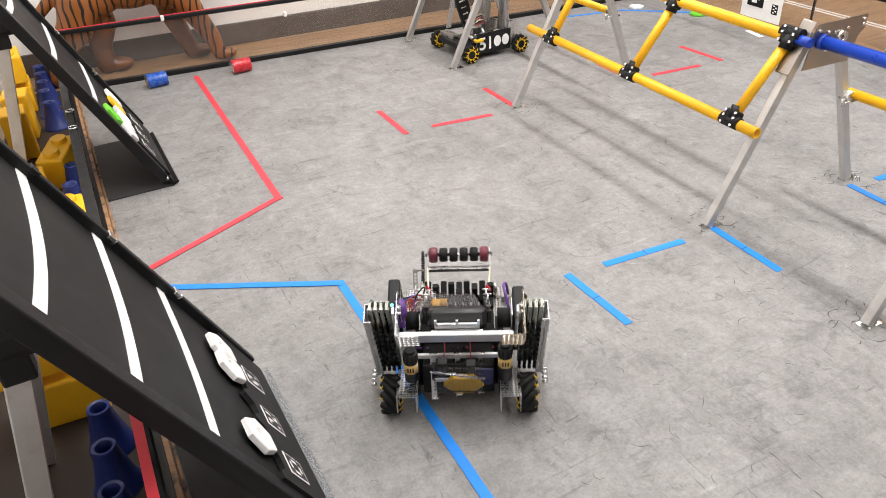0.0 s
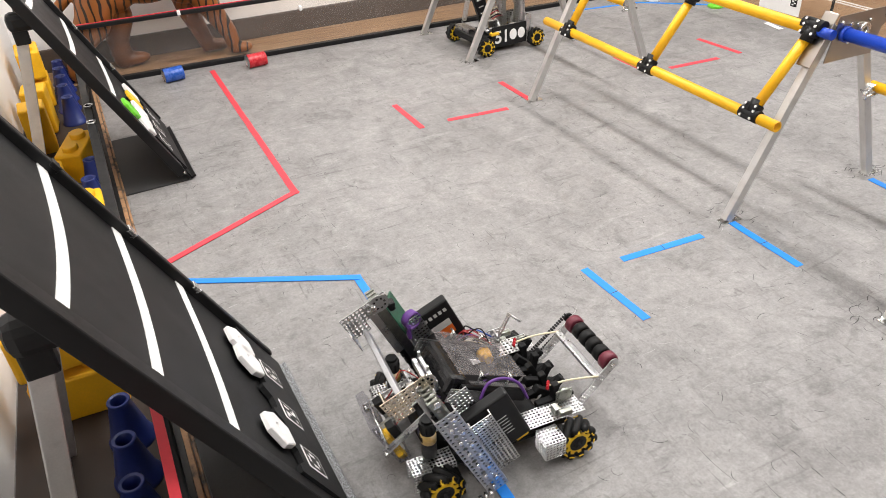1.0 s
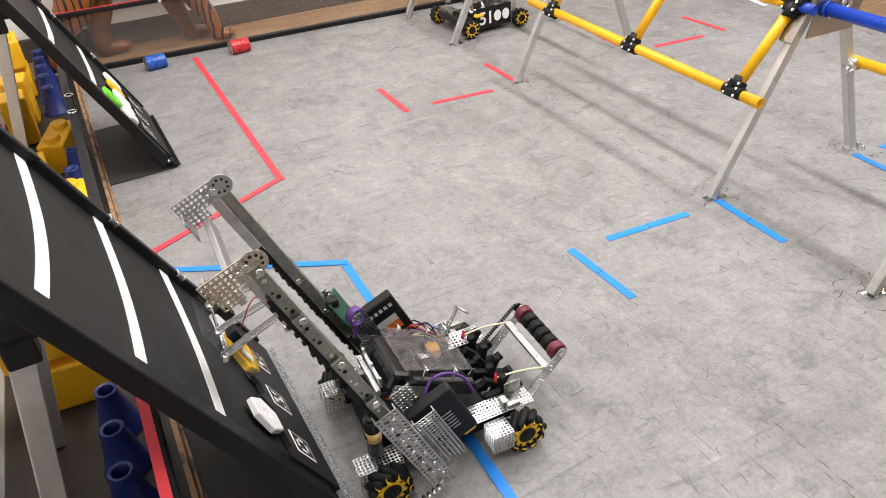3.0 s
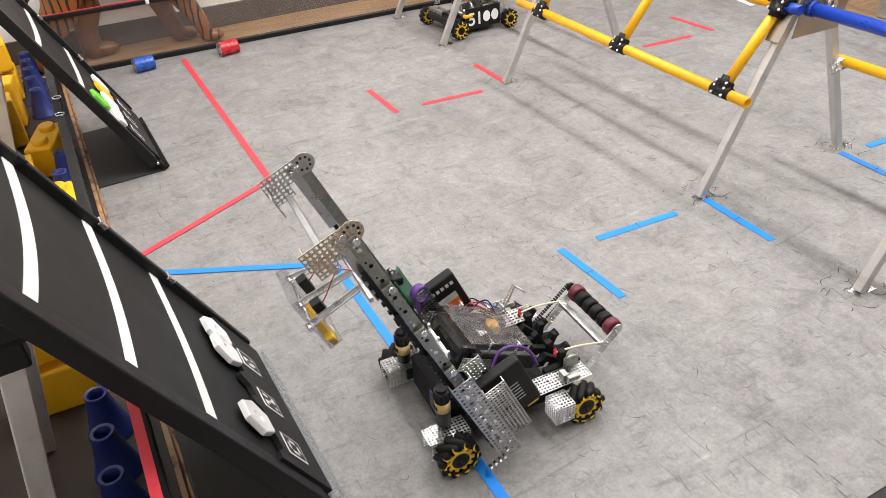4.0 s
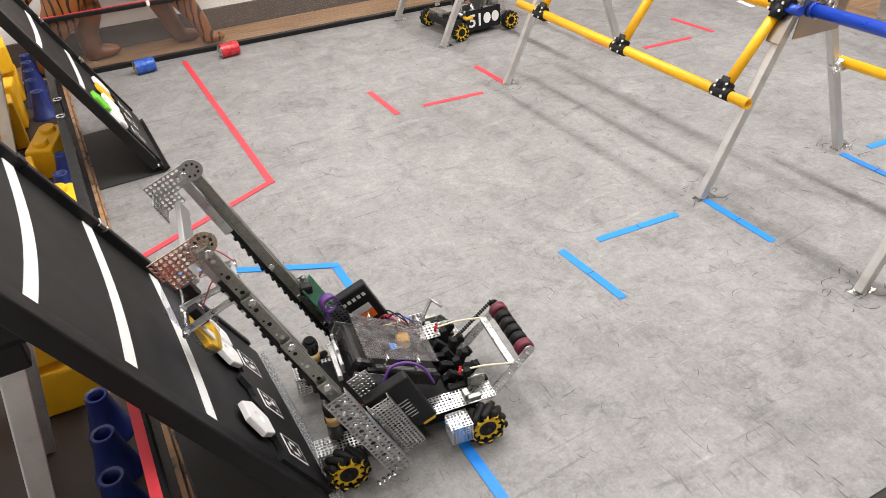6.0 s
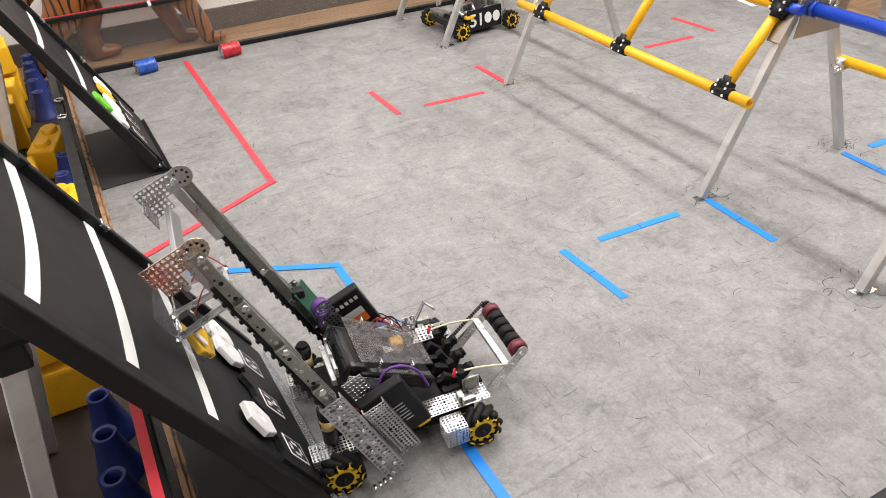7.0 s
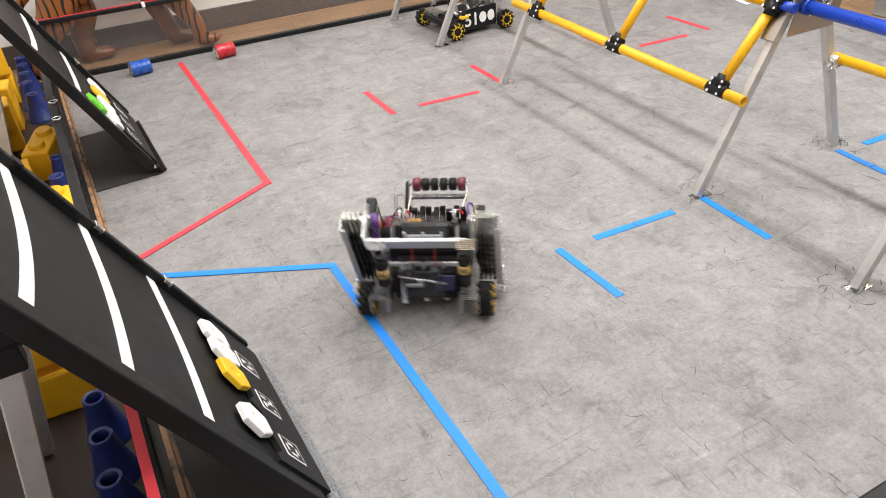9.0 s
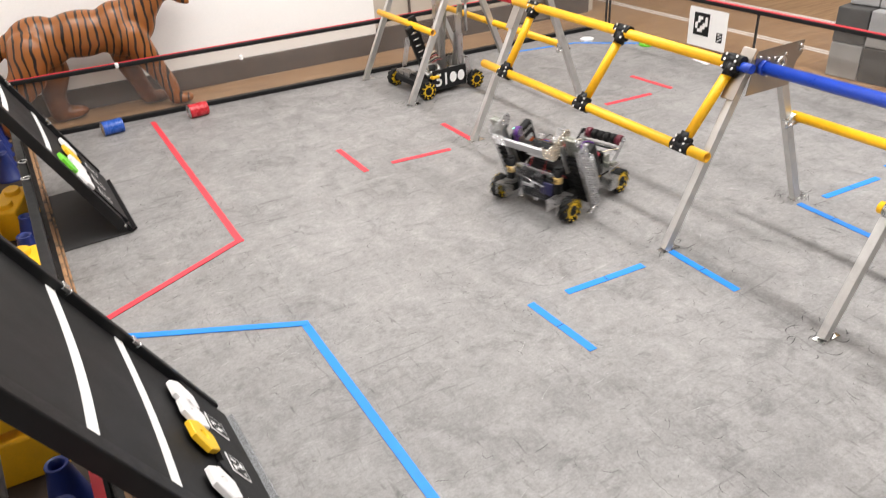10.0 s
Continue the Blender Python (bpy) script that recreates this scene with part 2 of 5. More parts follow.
WIRE_W = mat("cream_cord", (0.72, 0.66, 0.48), 0.6)
RUSTWOOD = mat("worn_plank_edge", (0.36, 0.20, 0.10), 0.6, vary=0.3, scale=12, second=(0.05, 0.04, 0.03), second_scale=20, second_lo=0.5, second_hi=0.65)
CARD = mat("beige_panel", (0.50, 0.44, 0.37), 0.6, vary=0.08, scale=4)
# grey for the unseen walls, chosen to weaken the light they bounce
BOUNCEGREY = mat("bounce_cutting_grey", (0.34, 0.33, 0.32), 0.7, vary=0.06, scale=3)
# dark floor brown, deepened further for the shade behind the boards
SHADYFLOOR = mat("dark_brown_shaded_floor", (0.030, 0.018, 0.012), 0.7, vary=0.3, scale=9)
NAVY = mat("navy_plastic", (0.02, 0.02, 0.09), 0.4, vary=0.2)
GREYBOX = mat("grey_foam_tile", (0.30, 0.30, 0.30), 0.7, vary=0.15, scale=14, bump=0.3)
DARKBOX = mat("charcoal_foam_tile", (0.07, 0.068, 0.066), 0.7, vary=0.2, scale=14, bump=0.3)
GOLDPLATE = mat("warm_stainless_plate", (0.66, 0.58, 0.47), 0.25, 1.0, vary=0.1, scale=10)
PLATE = mat("folded_steel_plate", (0.42, 0.38, 0.34), 0.34, 1.0, vary=0.05, scale=3, fine=20)
MARK = mat("dark_scuff_mark", (0.05, 0.048, 0.045), 0.7, vary=0.3, scale=60)
PALE = mat("pale_scratch", (0.42, 0.41, 0.40), 0.7, vary=0.2, scale=60)
SMOKE = clear("smoked_acrylic_plate", (0.86, 0.86, 0.88), 0.10, 0.06)
POLY = clear("scratched_clear_panel", (0.95, 0.93, 0.91), 0.12, 0.04)
ACRYL = clear("smoky_clear_acrylic", (0.84, 0.81, 0.81), 0.12, 0.10)


# ---------------------------------------------------------------- mesh helpers
def box(bm, c, s, m=None, bev=0.0):
    """A box of centre c and size s, bevelled by bev, placed by m."""
    r = bmesh.ops.create_cube(bm, size=1.0)
    vs = r["verts"]
    bmesh.ops.scale(bm, vec=s, verts=vs)
    if bev:
        es = list({e for v in vs for e in v.link_edges})
        r2 = bmesh.ops.bevel(bm, geom=es, offset=bev, segments=2, affect="EDGES", profile=0.5)
        vs = list({v for f in r2["faces"] for v in f.verts} | {v for v in vs if v.is_valid})
    bmesh.ops.translate(bm, vec=c, verts=vs)
    if m is not None:
        bmesh.ops.transform(bm, matrix=m, verts=vs)
    return vs


def rod(bm, p, q, r, seg=14, r2=None, caps=True):
    """A round bar from p to q."""
    p, q = Vector(p), Vector(q)
    d = q - p
    res = bmesh.ops.create_cone(bm, cap_ends=caps, segments=seg, radius1=r, radius2=r if r2 is None else r2, depth=d.length)
    m = Matrix.Translation((p + q) / 2) @ d.to_track_quat("Z", "Y").to_matrix().to_4x4()
    bmesh.ops.transform(bm, matrix=m, verts=res["verts"])
    for v in res["verts"]:
        for f in v.link_faces:
            f.smooth = len(f.verts) == 4
    return res["verts"]


def pipe(bm, p, q, r, inner, seg=20):
    """A hollow tube from p to q with open ends."""
    p, q = Vector(p), Vector(q)
    d = q - p
    m = Matrix.Translation(p) @ d.to_track_quat("Z", "Y").to_matrix().to_4x4()
    rings = []
    for rad, z in ((r, 0), (r, d.length), (inner, d.length), (inner, 0)):
        rings.append([bm.verts.new(m @ Vector((rad * math.cos(2 * math.pi * i / seg), rad * math.sin(2 * math.pi * i / seg), z))) for i in range(seg)])
    for a in range(4):
        for i in range(seg):
            f = bm.faces.new((rings[a][i], rings[a][(i + 1) % seg], rings[(a + 1) % 4][(i + 1) % seg], rings[(a + 1) % 4][i]))
            f.smooth = a in (0, 2)


def lathe(bm, profile, seg=24, m=None):
    """Turns (radius, height) points round z."""
    rings = []
    for rad, z in profile:
        ring = []
        for i in range(seg):
            v = Vector((rad * math.cos(2 * math.pi * i / seg), rad * math.sin(2 * math.pi * i / seg), z))
            ring.append(bm.verts.new(m @ v if m is not None else v))
        rings.append(ring)
    for a in range(len(rings) - 1):
        for i in range(seg):
            f = bm.faces.new((rings[a][i], rings[a][(i + 1) % seg], rings[a + 1][(i + 1) % seg], rings[a + 1][i]))
            f.smooth = abs(profile[a + 1][1] - profile[a][1]) > 0.4 * abs(profile[a + 1][0] - profile[a][0])


def prism(bm, outline, z0, z1, m=None):
    """A flat outline (x, y) drawn out from z0 to z1."""
    lo = [bm.verts.new(m @ Vector((x, y, z0)) if m is not None else Vector((x, y, z0))) for x, y in outline]
    hi = [bm.verts.new(m @ Vector((x, y, z1)) if m is not None else Vector((x, y, z1))) for x, y in outline]
    bm.faces.new(list(reversed(lo)))
    bm.faces.new(hi)
    k = len(outline)
    for i in range(k):
        bm.faces.new((lo[i], lo[(i + 1) % k], hi[(i + 1) % k], hi[i]))


def perforated(bm, m, w, h, pitch=0.0095, hole=0.0033, th=0.0022, big=0):
    """A plate in m's x-y plane, w by h, drilled in a grid; every big-th cell has a wider hole."""
    nx, ny = max(1, round(w / pitch)), max(1, round(h / pitch))
    px, py = w / nx, h / ny
    ring = [(-1, -1), (0, -1), (1, -1), (1, 0), (1, 1), (0, 1), (-1, 1), (-1, 0)]
    grid = {}

    def corner(i, j, z):
        key = (i, j, z)
        if key not in grid:
            grid[key] = bm.verts.new(m @ Vector((-w / 2 + i * px / 2, -h / 2 + j * py / 2, z)))
        return grid[key]

    for i in range(nx):
        for j in range(ny):
            r = hole
            if big and i % big == big // 2 and ny > 2 and j == ny // 2:
                r = min(px, py) * 0.485
            cx, cy = -w / 2 + (i + 0.5) * px, -h / 2 + (j + 0.5) * py
            inn = {}
            for z in (th / 2, -th / 2):
                inn[z] = [bm.verts.new(m @ Vector((cx + r * math.cos(math.radians(225 + 45 * k)), cy + r * math.sin(math.radians(225 + 45 * k)), z))) for k in range(8)]
                out = [corner(2 * i + 1 + a, 2 * j + 1 + b, z) for a, b in ring]
                for k in range(8):
                    q = (out[k], out[(k + 1) % 8], inn[z][(k + 1) % 8], inn[z][k])
                    bm.faces.new(q if z > 0 else q[::-1])
            for k in range(8):
                bm.faces.new((inn[th / 2][k], inn[th / 2][(k + 1) % 8], inn[-th / 2][(k + 1) % 8], inn[-th / 2][k]))
    for i in range(2 * nx):
        for j in (0, 2 * ny):
            bm.faces.new((corner(i, j, th / 2), corner(i, j, -th / 2), corner(i + 1, j, -th / 2), corner(i + 1, j, th / 2)))
    for j in range(2 * ny):
        for i in (0, 2 * nx):
            bm.faces.new((corner(i, j, th / 2), corner(i, j + 1, th / 2), corner(i, j + 1, -th / 2), corner(i, j, -th / 2)))


def channel(bm, m, length, width, depth, pitch=0.0095, big=0):
    """A drilled U-channel along m's x, its web in the x-y plane, its legs hanging to -z."""
    perforated(bm, m, length, width, pitch, big=big)
    for s in (-1, 1):
        perforated(bm, m @ pose(0, s * (width / 2 - 0.0012), -depth / 2 - 0.0011, 90), length, depth, pitch)


def cable(bm, pts, r, seg=6):
    """A round cord along points, smoothed."""
    p = [Vector(a) for a in pts]
    fine = []
    for i in range(len(p) - 1):
        a, b, c, d = p[max(i - 1, 0)], p[i], p[i + 1], p[min(i + 2, len(p) - 1)]
        for k in range(5):
            t = k / 5
            fine.append(0.5 * ((2 * b) + (c - a) * t + (2 * a - 5 * b + 4 * c - d) * t * t + (3 * b - a - 3 * c + d) * t ** 3))
    fine.append(p[-1])
    rings = []
    for i, q in enumerate(fine):
        tan = (fine[min(i + 1, len(fine) - 1)] - fine[max(i - 1, 0)]).normalized()
        u = tan.orthogonal().normalized() if not rings else (last - tan * last.dot(tan)).normalized()
        last = u
        w = tan.cross(u)
        rings.append([bm.verts.new(q + r * (u * math.cos(2 * math.pi * k / seg) + w * math.sin(2 * math.pi * k / seg))) for k in range(seg)])
    for a, b in zip(rings, rings[1:]):
        for k in range(seg):
            bm.faces.new((a[k], a[(k + 1) % seg], b[(k + 1) % seg], b[k])).smooth = True
    bm.faces.new(rings[0][::-1])
    bm.faces.new(rings[-1])


def link(name, bm, material):
    me = bpy.data.meshes.new(name)
    bmesh.ops.recalc_face_normals(bm, faces=bm.faces)
    bm.to_mesh(me)
    bm.free()
    me.materials.append(material)
    return new(name, me)


def part(name, bm, material, parent, label=""):
    ob = link(name, bm, material)
    ob.parent = parent
    if label:
        tagged(ob, label)
    return ob


def empty(name, m, label, category, group=""):
    ob = new(name)
    ob.matrix_world = m
    ob.empty_display_size = 0.05
    return tagged(ob, label, category, group)


def one(name, material, label, category="", group="", kind="", m=None, make=None):
    bm = bmesh.new()
    make(bm)
    ob = link(name, bm, material)
    if m is not None:
        ob.matrix_world = m
    return tagged(ob, label, category, group, kind)


def B():
    return bmesh.new()


def boxes(*items):
    bm = bmesh.new()
    for it in items:
        box(bm, *it)
    return bm


def slab(name, material, c, s, label, m=None, bev=0.0):
    return one(name, material, label, kind="structure", m=m, make=lambda bm: box(bm, c, s, None, bev))


# ---------------------------------------------------------------- the room
slab("floor", CONCRETE, (1.7, 1.07, -0.05), (4.6, 6.26, 0.1), "scuffed grey polished concrete floor with rubbed dark patches")
FW = math.degrees(math.atan2(-0.22, 3.62))


def far_y(x):
    return 3.73 - 0.061 * (x + 0.1)


WALLM = pose(-0.7, 4.10, 0, 0, 0, -2.4)
slab("wood_floor_north", WOOD, (1.6, 0.30, 0.004), (4.4, 0.52, 0.008), "brown varnished wood floor strip behind the far field wall", m=pose(-0.12, 3.731, 0, 0, 0, FW), bev=0.001)
slab("floor_west", SHADYFLOOR, (-0.275, 1.75, 0.003), (0.33, 5.0, 0.006), "dark brown floor outside the field wall, the board's shade put into its colour")
slab("wood_floor_east", WOOD, (6.1, 2.5, -0.046), (5.1, 9.0, 0.1), "brown varnished wooden hall floor with pale court lines")
for k, lx in enumerate((4.012, 4.050, 4.612, 4.650)):
    slab("court_line_%d" % (k + 1), WHITE, (lx, 2.5, 0.006), (0.013, 8.0, 0.003), "thin pale painted court line on the wood floor")
slab("wall_north", WHITEWALL, (1.35, 0.08, 1.5), (2.7, 0.14, 3.0), "unseen closing wall, greyed to cut bounced light behind the tiger statue", m=WALLM)
slab("baseboard", BASEB, (1.35, 0.003, 0.065), (2.7, 0.02, 0.13), "dark brown baseboard along the white wall", m=WALLM, bev=0.003)
slab("wall_north_panel", CARD, (3.55, 0.09, 1.5), (1.7, 0.14, 3.0), "beige panelled wall beside the white wall", m=WALLM)
slab("trim_north", BASEB, (3.55, 0.012, 0.08), (1.7, 0.02, 0.16), "dark brown baseboard along the beige panel", m=WALLM, bev=0.003)
slab("trim_panel", BASEB, (2.95, 0.015, 1.0), (0.012, 0.02, 1.7), "dark joint strip in the beige panel", m=WALLM)
slab("wall_west", WHITEWALL, (-0.515, 1.2, 1.5), (0.14, 6.2, 3.0), "plain white painted side wall")
# south and east walls stay out of view and only limit bounced light
slab("wall_south", BOUNCEGREY, (3.9, -2.07, 1.5), (9.6, 0.14, 3.0), "unseen closing wall, greyed to cut bounced light")
slab("wall_east", BOUNCEGREY, (8.7, 2.5, 1.5), (0.14, 9.2, 3.0), "unseen hall end wall, greyed to cut bounced light")
slab("wall_hall", CARD, (6.2, 7.07, 1.5), (5.0, 0.14, 3.0), "plain beige hall wall")
slab("wall_return", CARD, (3.70, 5.5, 1.5), (0.12, 3.1, 3.0), "beige wall end by the hall")
slab("ground", CONCRETE, (4.0, 2.5, -0.16), (40, 40, 0.1), "plain concrete slab under the building")
slab("ceiling", CEIL, (4.0, 2.4, 3.05), (9.8, 9.6, 0.1), "unseen ceiling, greyed to cut bounced light")

for lx, ly, watts in LAMPS:
    fx = empty("ceiling_light", pose(lx, ly, 2.98), "long white ceiling light with a milky diffuser", "ceiling light", "ceiling lights")
    part("housing", boxes(((0, 0, 0.012), (0.20, 1.96, 0.024), None, 0.004)), WHITE, fx)
    part("diffuser", boxes(((0, 0, -0.006), (0.15, 1.88, 0.008))), GLOW, fx, "glowing milky diffuser")


# ---------------------------------------------------------------- tape on the floor
def tape(p, q, material, label, w=0.0255, lift=0.0):
    p, q = Vector((*p, 0)), Vector((*q, 0))
    d = q - p
    a = math.degrees(math.atan2(d.y, d.x))
    rnd = random.Random(round(p.x * 1000 + q.y * 77))

    def make(bm):
        n = max(4, int(d.length / 0.05))
        top = []
        for i in range(n + 1):
            x = d.length * i / n
            j = rnd.uniform(-0.0006, 0.0006)
            top.append([bm.verts.new((x, s * w / 2 + j, z)) for s, z in ((-1, 0), (-1, 0.0022), (1, 0.0022), (1, 0))])
        for u, v in zip(top, top[1:]):
            for k in range(3):
                bm.faces.new((u[k], u[k + 1], v[k + 1], v[k]))
        bm.faces.new(top[0])
        bm.faces.new(top[-1][::-1])

    ob = one("floor_tape", material, label, "tape", "floor tape", m=pose(p.x, p.y, lift, 0, 0, a), make=make)
    return ob


tape((0.479, 3.615), (0.493, 2.038), TAPER, "long red tape line stuck on the concrete")
tape((0.504, 2.057), (-0.06, 1.775), TAPER, "red tape line ending under the backdrop", lift=0.0012)
tape((0.518, 1.412), (-0.06, 1.712), TAPEB, "blue tape line ending under the backdrop", 0.025, 0.0012)
tape((0.510, 1.425), (0.519, -0.02), TAPEB, "long blue tape line stuck on the concrete", 0.025)
for p, q, mt, lb in (((1.134, 1.112), (1.146, 0.831), TAPEB, "blue"), ((1.263, 1.098), (1.565, 1.081), TAPEB, "blue"), ((1.702, 1.095), (1.696, 0.81), TAPEB, "blue"),
                     ((1.134, 2.631), (1.140, 2.328), TAPER, "red"), ((1.271, 2.344), (1.557, 2.315), TAPER, "red"), ((1.69, 2.618), (1.695, 2.332), TAPER, "red"),
                     ((2.484, 2.326), (2.772, 2.305), TAPER, "red"), ((2.9, 2.591), (2.917, 2.302), TAPER, "red"), ((2.36, 2.60), (2.36, 2.32), TAPER, "red"),
                     ((2.323, 1.072), (2.309, 0.782), TAPEB, "blue"), ((2.44, 1.052), (2.74, 1.036), TAPEB, "blue"), ((2.87, 1.09), (2.86, 0.80), TAPEB, "blue")):
    tape(p, q, mt, "short " + lb + " tape mark stuck on the concrete")
    t_mid = (Vector((*p, 0)) + Vector((*q, 0))) / 2
    t_dir = math.degrees(math.atan2(q[1] - p[1], q[0] - p[0]))
    one("pen_tick", MARK, "thin black pen tick across the tape", "mark", "pen ticks", m=pose(t_mid.x, t_mid.y, 0.0027, 0, 0, t_dir + 90), make=lambda bm: box(bm, (0, 0, 0), (0.024, 0.0022, 0.0006)))
one("floor_tape", WHITE, "short white tape piece on the concrete", "tape", "floor tape", m=pose(3.386, 2.536, 0.001, 0, 0, 80), make=lambda bm: box(bm, (0, 0, 0), (0.13, 0.03, 0.002)))


def scuffs(bm):
    rnd = random.Random(4)

    def stroke(x, y, a, ln, w, bend):
        prev = None
        for i in range(6):
            s = i / 5
            ang = a + bend * (s - 0.5)
            px, py = x + ln * (s - 0.5) * math.cos(ang), y + ln * (s - 0.5) * math.sin(ang)
            ww = w * (1 - abs(2 * s - 1) ** 2 * 0.8)
            cur = [bm.verts.new((px + k * ww * math.sin(ang), py - k * ww * math.cos(ang), 0.0006)) for k in (-1, 1)]
            if prev:
                bm.faces.new((prev[0], prev[1], cur[1], cur[0]))
            prev = cur

    # broken dashes where an edge of mats once lay
    for i in range(26):
        s = i / 25
        x, y = -0.02 + 0.62 * s, 1.755 + 0.13 * s + rnd.uniform(-0.006, 0.006)
        if rnd.random() < 0.7:
            stroke(x, y, 0.2 + rnd.uniform(-0.5, 0.5), rnd.uniform(0.01, 0.03), 0.0009, rnd.uniform(-1, 1))
    for cx, cy in ((1.66, 1.13), (2.34, 1.10), (1.69, 0.52), (1.73, 2.95), (1.70, 2.33)):
        for i in range(16):
            stroke(cx + rnd.uniform(-0.09, 0.12), cy + rnd.uniform(-0.07, 0.09), rnd.uniform(-0.6, 0.8), rnd.uniform(0.015, 0.06), 0.0014, rnd.uniform(-1.5, 1.5))
    for i in range(900):
        stroke(rnd.uniform(0.1, 3.3), rnd.uniform(0.3, 3.4), rnd.uniform(0, 3.14), rnd.uniform(0.008, 0.05), rnd.uniform(0.0003, 0.0009), rnd.uniform(-2, 2))
    # two staggered rows of rub marks by the wall
    for k in range(7):
        y = 0.075 + 0.0577 * k
        stroke(1.130, y, 1.571 + rnd.uniform(-0.05, 0.05), rnd.uniform(0.022, 0.035), 0.0011 if k < 5 else 0.0006, 0.12)
        if k not in (2, 5):
            stroke(1.113, y + 0.03, 1.571 + rnd.uniform(-0.05, 0.05), rnd.uniform(0.024, 0.034), 0.0010 if k < 3 else 0.0005, -0.15)
    for x, y, ln in ((1.012, 0.235, 0.10), (1.194, 0.26, 0.06), (0.910, 0.25, 0.057), (0.955, 0.37, 0.105), (1.06, 0.50, 0.05)):
        stroke(x, y, 1.571 + rnd.uniform(-0.06, 0.06), ln, 0.0006, rnd.uniform(-0.2, 0.2))


def pale_scratches(bm):
    rnd = random.Random(9)
    for cx, cy, n, rx, ry in ((0.30, 1.95, 26, 0.30, 0.28), (0.45, 1.28, 22, 0.32, 0.20), (1.0, 1.7, 18, 0.5, 0.5), (1.7, 1.6, 16, 0.6, 0.6), (1.1, 0.6, 14, 0.5, 0.4)):
        for i in range(n):
            x, y, a = cx + rnd.uniform(-rx, rx), cy + rnd.uniform(-ry, ry), rnd.uniform(-0.5, 0.7)
            ln, w = rnd.uniform(0.02, 0.08), rnd.uniform(0.0003, 0.0007)
            dx, dy = math.cos(a), math.sin(a)
            bow = rnd.uniform(-0.006, 0.006)
            bm.faces.new([bm.verts.new((x + u * ln * dx - v * dy, y + u * ln * dy + v * dx, 0.0005)) for u, v in ((-0.5, 0), (0, bow - w), (0.5, 0), (0, bow + w))])


one("pale_scratches", PALE, "pale thin scratches in the concrete", "scratches", kind="stuff", make=pale_scratches)
one("scuff_marks", MARK, "thin dark scratches and scuffs scattered over the concrete", "scuffs", kind="stuff", make=scuffs)


# ---------------------------------------------------------------- field walls
def field_wall(name, m, length, label, stripe=1.0, bay=1.2, wide=0.019):
    """A clear-panelled low wall along m's x, inner face towards -y."""
    w = empty(name, m, label, "field wall", "field walls")
    tagged(w, kind="structure")
    part("bottom_rail", boxes(((length / 2, 0.018, 0.012), (length, 0.036, 0.024), None, 0.003)), BLACK, w)
    part("top_rail", boxes(((length / 2, 0.012, 0.300), (length, 0.030, 0.022), None, 0.004)), BLACK, w)
    if stripe:
        part("red_stripe", boxes(((length * stripe / 2, 0.017, 0.3122), (length * stripe, wide, 0.0026))), TAPER, w, "red tape along the top rail")
    nb = max(1, round(length / bay))
    for i in range(nb):
        x0, x1 = length * i / nb, length * (i + 1) / nb
        pane = part("panel", boxes((((x0 + x1) / 2, 0.014, 0.157), (x1 - x0 - 0.006, 0.005, 0.27))), POLY, w, "scratched clear plastic panel")
        pane.visible_shadow = False
    for i in range(nb + 1):
        x = min(max(length * i / nb, 0.008), length - 0.008)
        part("joint_strip", boxes(((x, 0.022, 0.157), (0.010, 0.010, 0.262))), BLACK, w)
    return w


wn = field_wall("wall_field_north", pose(-0.12, far_y(-0.12), 0, 0, 0, FW), 3.66, "low clear-panelled field wall with black rails and red top stripe", bay=3.6, wide=0.010)
ww = field_wall("wall_field_west", pose(-0.058, -0.12, 0, 0, 0, 91), 3.84, "low clear-panelled field wall behind the backdrops", 0.42)
we = field_wall("wall_field_east", pose(3.50, 3.50, 0, 0, 0, -90), 3.6, "low clear-panelled field wall by the hall floor")
wc = field_wall("wall_field_south", pose(3.490, -0.036, 0, 0, 0, 180), 3.54, "low clear-panelled field wall with bare black rails", 0)
slab("trim_plank", RUSTWOOD, (1.85, -0.004, 0.013), (3.7, 0.014, 0.022), "worn wooden plank edge along the base of the field wall", m=pose(-0.058, -0.06, 0, 0, 0, 91), bev=0.002)
slab("trim_board", RUSTWOOD, (1.85, -0.017, 0.006), (3.7, 0.008, 0.010), "dark worn plank lying against the field wall", m=pose(-0.058, -0.06, 0, 0, 0, 91), bev=0.002)
for i, (x, cz) in enumerate(((0.39, 0.305), (1.02, 0.235))):
    one("wall_clip", WHITE, "small white plastic clip on the field wall rail", "clip", "wall clips", m=pose(x, far_y(x) - 0.004, cz, 0, 0, FW), make=lambda bm: box(bm, (0, 0, 0), (0.017, 0.03, 0.024), None, 0.004))
for y in (2.348, 2.524):
    one("steel_ring", BOLT, "small bright steel ring on the wall's top rail", "ring", "steel rings", m=pose(-0.112, y, 0.3125), make=lambda bm: pipe(bm, (0, 0, 0), (0, 0, 0.005), 0.016, 0.012))


# ---------------------------------------------------------------- truss across the field
def leg_x(z):
    return 1.690 + 0.48 * z


def back_x(z):
    return 2.348 - 0.405 * z


def beam(bm, p, q, a, b):
    """A square hollow bar from p to q; a along y, b across."""
    p, q = Vector(p), Vector(q)
    d = q - p
    ex, ey = d.normalized(), Vector((0, 1, 0))
    ez = ex.cross(ey).normalized()
    m = Matrix((ex, ey, ez)).transposed().to_4x4()
    m.translation = (p + q) / 2
    box(bm, (0, 0, 0), (d.length, a, b), m, 0.0025)


